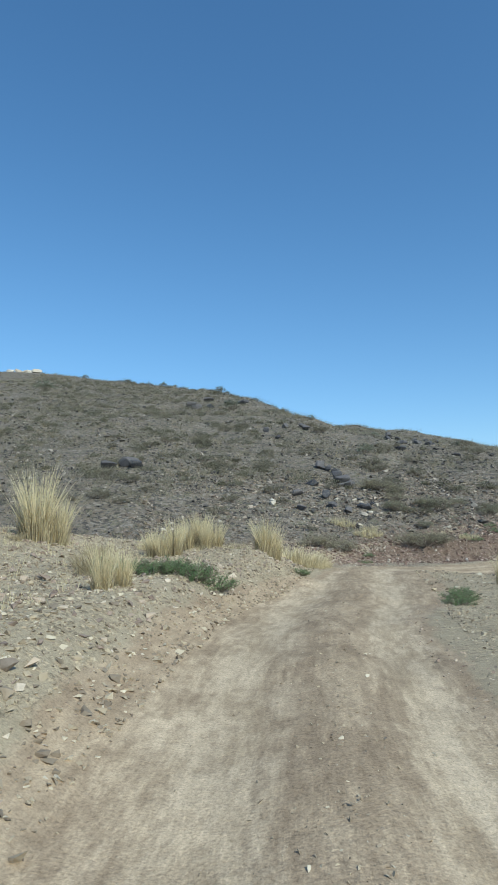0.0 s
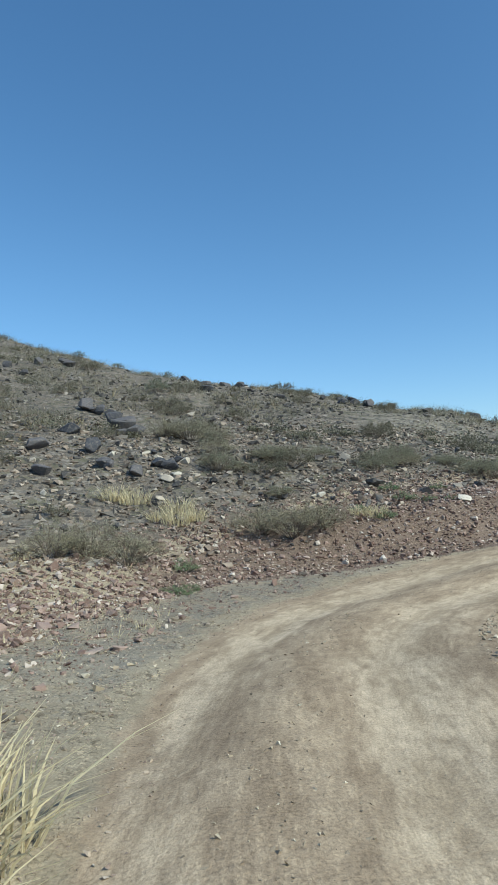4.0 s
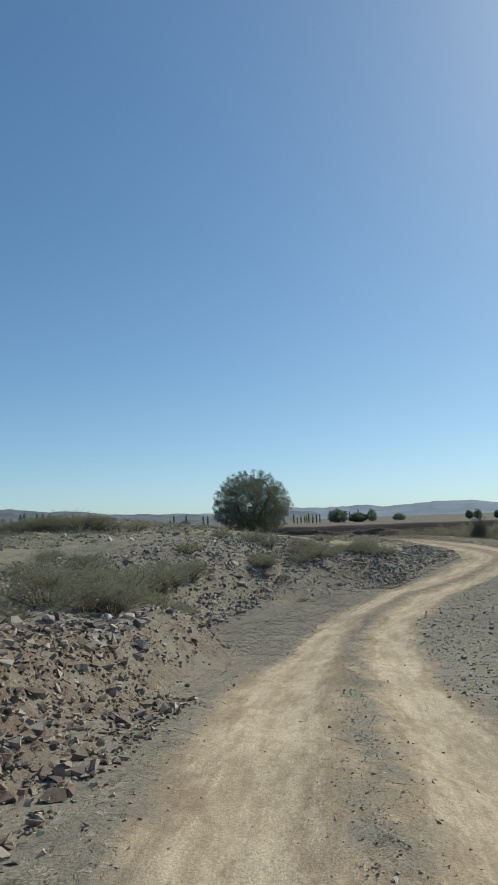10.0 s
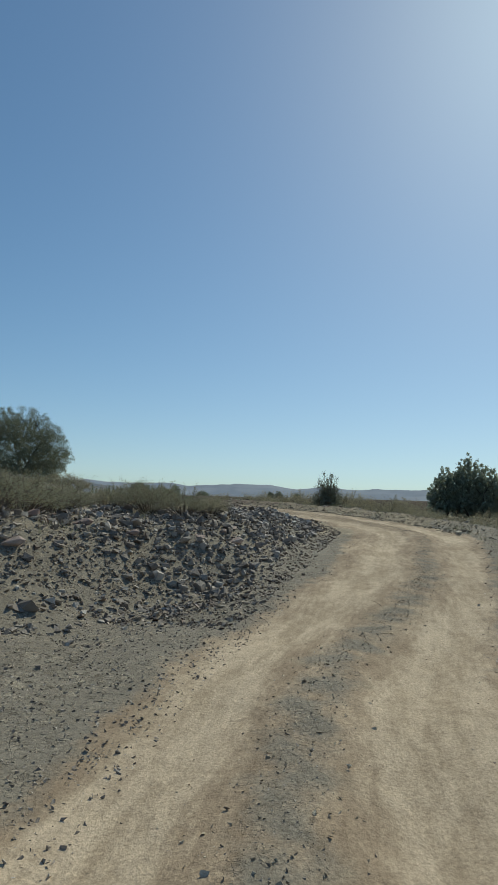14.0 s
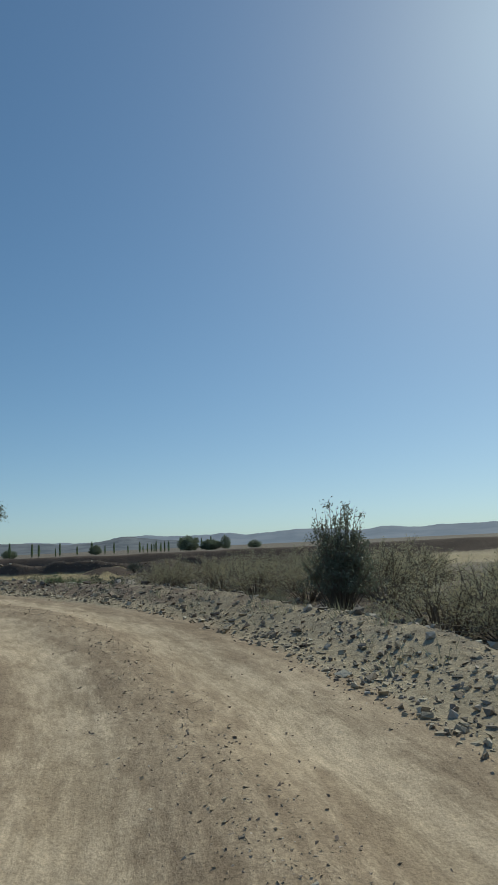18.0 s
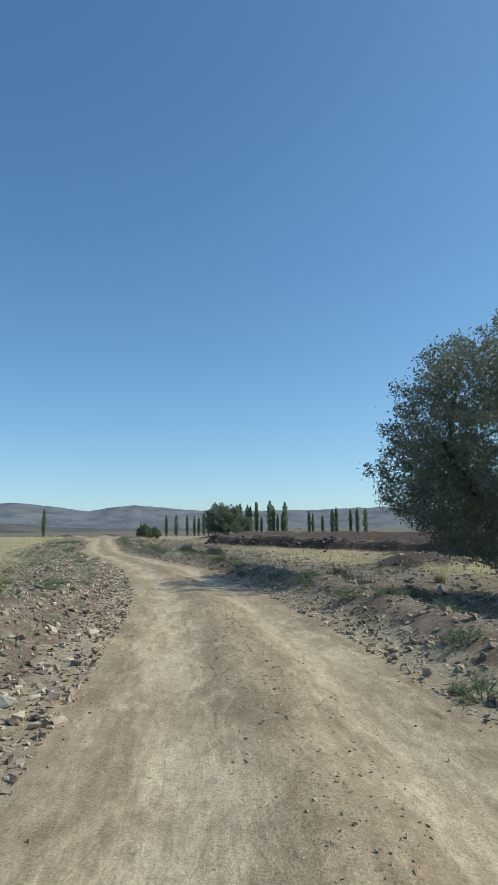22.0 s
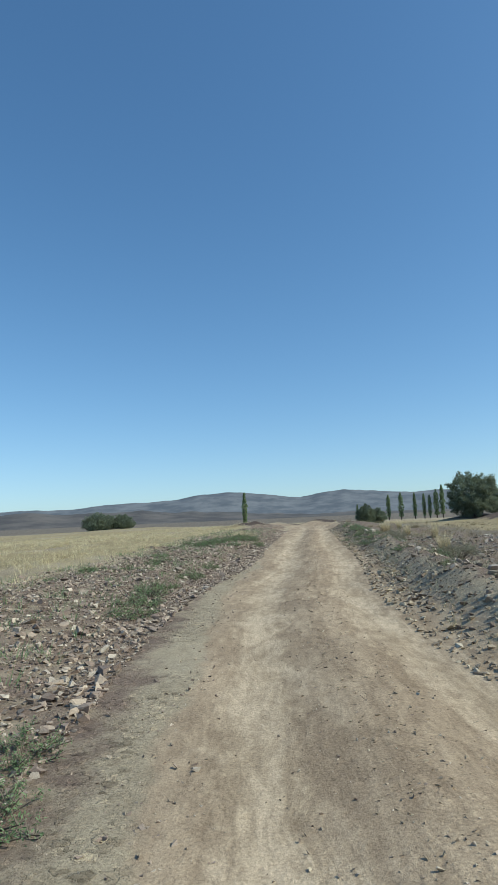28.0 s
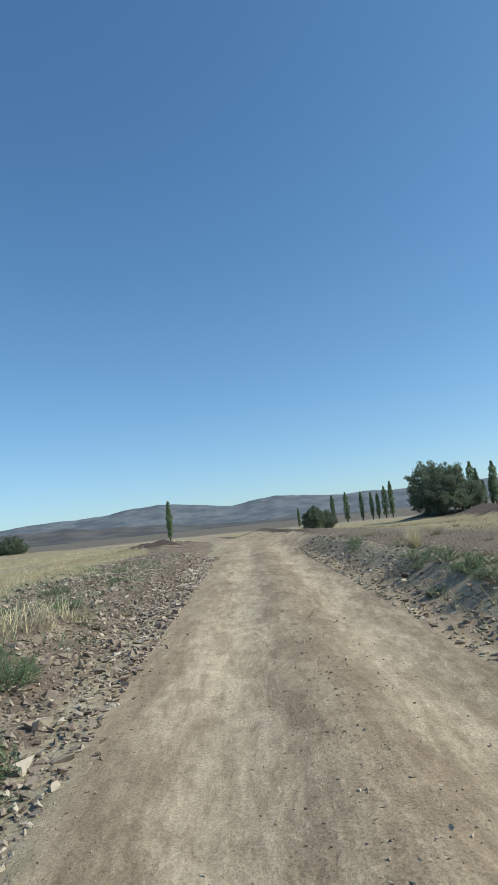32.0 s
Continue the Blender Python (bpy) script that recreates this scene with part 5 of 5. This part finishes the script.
TREE_AT = (94.2, 25.9)
crown_tree("oleaster_tree", "lone round-crowned silvery green tree beside the track", 11, 9.1, 9.65, 1.3, .32, 150000, .037, OLEASTER, pose(TREE_AT[0], TREE_AT[1], level_at(*TREE_AT), 0, 0, 20), forks=5, depth=4, clumps=820)


def poplar_parts(seed, height, width, count=1500, leaf=.17, mat=POPLAR_LEAF, low=.1):
    r = random.Random(seed)
    segs = [(Vector((0, 0, -.2)), Vector((0, 0, height * .5)), .22, .14), (Vector((0, 0, height * .5)), Vector((.05, 0, height * .95)), .14, .03)]
    pts = []
    for _ in range(count):
        f = r.uniform(low, 1) ** .9
        rad = width / 2 * (math.sin(math.pi * min(1, f * .93 + .05)) ** .7 + .06) * math.sqrt(r.uniform(.1, 1)) * (.75 + .5 * noise.noise(Vector((seed, f * 9, 0))))
        a = r.uniform(0, 6.283)
        pts.append((math.cos(a) * rad, math.sin(a) * rad, height * f))
    for k in range(10):
        f, a = r.uniform(.12, .8), r.uniform(0, 6.283)
        segs.append((Vector((0, 0, height * f)), Vector((math.cos(a) * width * .3, math.sin(a) * width * .3, height * (f + .12))), .05, .015))
    return tubes("trunk", segs, BARK, 5), leaves("crown", pts, leaf, mat, seed, 1.3)


POPLARS = [poplar_parts(600 + k, 10.0, 1.9 + .35 * (k % 3)) for k in range(4)]


def poplar(px, py, s, k, group="poplar row"):
    root = new("poplar_tree")
    part("trunk", POPLARS[k % 4][0], root)
    part("crown", POPLARS[k % 4][1], root)
    root.matrix_world = pose(px, py, level_at(px, py) - .1, 0, 0, 37 * k) @ Matrix.Diagonal((s, s, s, 1))
    return tagged(root, "tall narrow green poplar on the plain", "tree", group)


# the lone poplar, the near row and the long row
for k, (px, py, s) in enumerate([(190.6, 171.9, .86), (234.2, 162.7, .72), (236.4, 160.1, .76), (238.8, 157.2, .74), (240.3, 155.2, .7), (241.2, 154, .66), (242.3, 152.6, .8), (243.5, 151.5, .92),
                                 (267.9, 156.2, 1.15), (268.5, 155.2, 1.2), (270.1, 152.8, 1.15), (270.7, 151.9, 1.1), (271.9, 149.9, 1.25), (272.9, 148.3, .7), (274.5, 145.4, 1.3), (275.2, 144.2, 1.1),
                                 (276, 142.9, .75), (276.9, 141.3, .8), (277.4, 140.4, 1.25), (264.6, 123.3, .85), (265.2, 122.1, .75), (266.7, 119.1, .7), (268.2, 116, .9), (268.8, 114.7, .95),
                                 (270.8, 110.3, .9), (271.8, 108.2, .9), (272.9, 105.6, .9), (228.8, 169.5, .5)]):
    poplar(px, py, s, k)
for k in range(26):
    poplar(392 + rng.normal(0, 6), 110 - 6.5 * k + rng.normal(0, 1.5), rng.uniform(.45, .8), k, "far poplar row")
for k in range(7):
    poplar(386 + rng.normal(0, 1), -8 - 2.3 * k, rng.uniform(.4, .65), k, "far poplar row")


def grove(places, label, group):
    for k, (px, py, h, w) in enumerate(places):
        count = 9000 if w < 9 else 30000
        crown_tree("round_tree", label, 40 + k, h, w, h * .05, .16, count, .11, GROVE_LEAF, pose(px, py, level_at(px, py) - .1, 0, 0, 50 * k), group, forks=4, depth=2, clumps=260)


grove([(203.6, 116.4, 9.2, 10.0), (209.5, 114.5, 6.0, 6.5), (186.1, 128, 3.6, 3.7), (197.3, 135, 3.2, 4.0), (150, 165.9, 3.6, 7.5), (153.5, 163.5, 3.0, 5.0)], "dark green round-crowned tree on the plain", "trees on the plain")
grove([(383.9, -32.5, 8.5, 12), (382, -44, 6.0, 11), (380.5, -51.9, 7.5, 7), (387.3, 16.9, 5.5, 7), (396.2, -72.6, 4.5, 8), (312.3, -84.4, 4.5, 4), (307.4, -96.3, 4.0, 4), (311, -88, 5, 4), (390, 60, 5, 8)], "far-off dark round tree beyond the levee", "trees beyond the levee")
for k, (o, f, h, w) in enumerate(((2.7, .3, 4.6, 2.8), (1.7, -.4, 5.8, 2.8), (.7, .5, 6.0, 3.0), (-.5, 0, 7.1, 3.2), (-1.5, .6, 6.5, 3.0), (-2.5, -.3, 5.6, 3.0), (-3.4, .2, 4.0, 2.8), (.1, 1.2, 6.0, 3.2))):
    px, py = 89.8 + .72 * o + f, -19.5 + .69 * o - f
    crown_tree("feathery_tree", "feathery grey-green tree in a close clump", 90 + k, h, w, h * .04, .1, 12000, .07, FEATHER_LEAF, pose(px, py, level_at(px, py) - .1, 0, 0, 71 * k), "clump on the low ground", forks=4, depth=2, clumps=300)
grove([(96.8, -37.8, 5.0, 3.2), (90.8, -42.9, 4.4, 2.6), (84.5, -44.0, 9.0, 4.0), (98.8, -35.8, 3.4, 5.0)], "grey-green tree on the low ground", "trees on the low ground")

# the bush at the turn and the scrub round it
TURN_BUSH = shrub_parts(560, .75, 2.0, 170, 11000, .017, OLEASTER)
make_shrub("tall_bush", "tall twiggy grey-green bush beside the bend", TURN_BUSH, stand(63.4, 10.2, 1.12), "")
plant_shrubs(spread(16, 14.0, 17.5, -8, -26, .9, 1.8) + spread(8, 15.0, 17.6, 5.5, 9, .5, .8) + [(65.5, 8.2, 1.5), (67.0, 7.0, 1.7), (66.5, 9.8, 1.3), (69.0, 10.5, 1.6), (70.5, 9.2, 1.8), (72.2, 10.8, 1.5), (68.2, 6.0, 1.6), (74.2, 9.0, 1.7), (62.0, 7.6, 1.1), (76.0, 6.0, 1.7), (64, 5.6, 1.5), (60.5, 6.2, 1.2), (71, 6.0, 1.7), (66, 3.5, 1.6), (73, 12.6, 1.2), (75, 12, 1.3), (78, 9.5, 1.5)], GREY_SHRUBS, "dry_shrub", "grey-green bush on the low ground past the bend", "bushes past the bend")
plant_shrubs([(73, 16, 0.33), (75, 17.2, 0.28), (77, 14.2, 0.50), (79, 16, 0.44), (82, 15, 0.50), (84.5, 13, 0.55), (80, 12, 0.55), (87, 17, 0.44), (79, 19, 0.22), (84, 20, 0.28), (95.2, 33.0, .7), (94.4, 32.6, .6), (108.8, 50.2, .75), (109.4, 49.6, .65), (99.2, 39.0, .5), (104, 44.5, .5), (108.5, 51.0, .9), (109.0, 51.5, .8), (96.4, 39.4, .55)] + DARK_PLACES, DARK_SHRUBS, "dark_shrub", "dark blue-green bush below the track", "dark bushes below the track")

# ---- far ridges ----


def ridge(name, label, distance, start, end, heights, mat, rough, seed, step=0.25):
    """A range of hills between two headings: heights are (heading, metres) of its crest."""
    hs = np.arange(start, end, step)
    crest = np.interp(hs, [a for a, _ in heights], [b for _, b in heights])
    crest = np.maximum(crest + rough * (fractal(hs / 3.0, hs * 0 + seed, seed, 5)), 2)
    rows = []
    cx, cy = 75.0, 30.0
    for k, (f, far) in enumerate(((0, .80), (.25, .86), (.5, .91), (.78, .96), (1.0, 1.0), (.6, 1.1))):
        a = np.radians(hs)
        fold = distance * far * (1 + 0.008 * fractal(hs / 2.5, hs * 0 + k, seed + 9, 4) * (0 < k < 5))
        z = crest * f * (1 + .1 * fractal(hs / 2.2, hs * 0 + 5 * k, seed + 3, 3) * (0 < k < 4)) - 4
        rows.append(np.stack([cx + np.sin(a) * fold, cy + np.cos(a) * fold, z], -1))
    v = np.concatenate(rows)
    n = len(hs)
    i = np.arange(6 * n).reshape(6, n)
    f = np.stack([i[:-1, :-1], i[:-1, 1:], i[1:, 1:], i[1:, :-1]], -1).reshape(-1, 4)
    return tagged(new(name, sheet(name, v, f, mat)), label, "hills", kind="structure")


# the bluish haze of distance is painted into the two HAZE base colours
HAZE_NEAR = ridge_material("haze_painted_hill", (0.112, 0.126, 0.145), (0.192, 0.203, 0.216), 0.012)
HAZE_FAR = ridge_material("haze_painted_range", (0.20, 0.235, 0.285), (0.26, 0.29, 0.335), 0.003)
LOW_HILL = ridge_material("low_hill", (0.085, 0.08, 0.08), (0.15, 0.135, 0.125), 0.02)
ridge("backdrop_hills", "low bare hills with bluish haze painted into their colour", 2500, 5, 98, [(5, 50), (15, 62), (24, 76), (30, 86), (35.3, 118), (39, 100), (42, 84), (46, 104), (49, 96), (52, 80), (58, 78), (63, 72), (67, 82), (75, 62), (85, 40), (88, 30), (90, 44), (92.5, 56), (95, 42), (98, 25)], HAZE_NEAR, 12, 3)
ridge("backdrop_range", "distant mountain range painted pale with haze", 4200, 60, 215, [(60, 60), (80, 70), (88, 72), (93, 80), (100, 76), (110, 84), (120, 70), (130, 78), (138, 90), (145, 130), (150, 175), (160, 150), (215, 100)], HAZE_FAR, 30, 8)
ridge("backdrop_low_hills", "dark brown low rises beyond the fields", 900, 0, 62, [(0, 20), (20, 22), (30, 20), (38, 13), (44, 9), (52, 6), (62, 4)], LOW_HILL, 6, 5)

# ---- loose stones beside the track, one by one ----
PIECES = [stone_mesh("stone", 700 + k, STONE_PIECE, 15, .6) for k in range(8)]
for t0, t1, d0, d1, n in ((-1, 6, 1.5, 5, 42), (-1, 6, -1.5, -4, 22), (4.5, 12, 1.8, 5, 60), (7, 17, -1.6, -4, 30), (11, 18, 2, 6, 40), (17, 34, 1.6, 4.5, 60), (17, 34, -1.7, -5, 56)):
    for px, py in zip(*along(n, t0, t1, d0, d1)):
        s = float(sizes(1, .085, .35, .2)[0])
        ob = new("stone", PIECES[int(rng.integers(0, 8))])
        ob.parent = ground
        ob.matrix_world = pose(px, py, level_at(px, py) - .02 * s, rng.uniform(-15, 15), rng.uniform(-15, 15), rng.uniform(0, 360)) @ Matrix.Diagonal((s, s, s, 1))
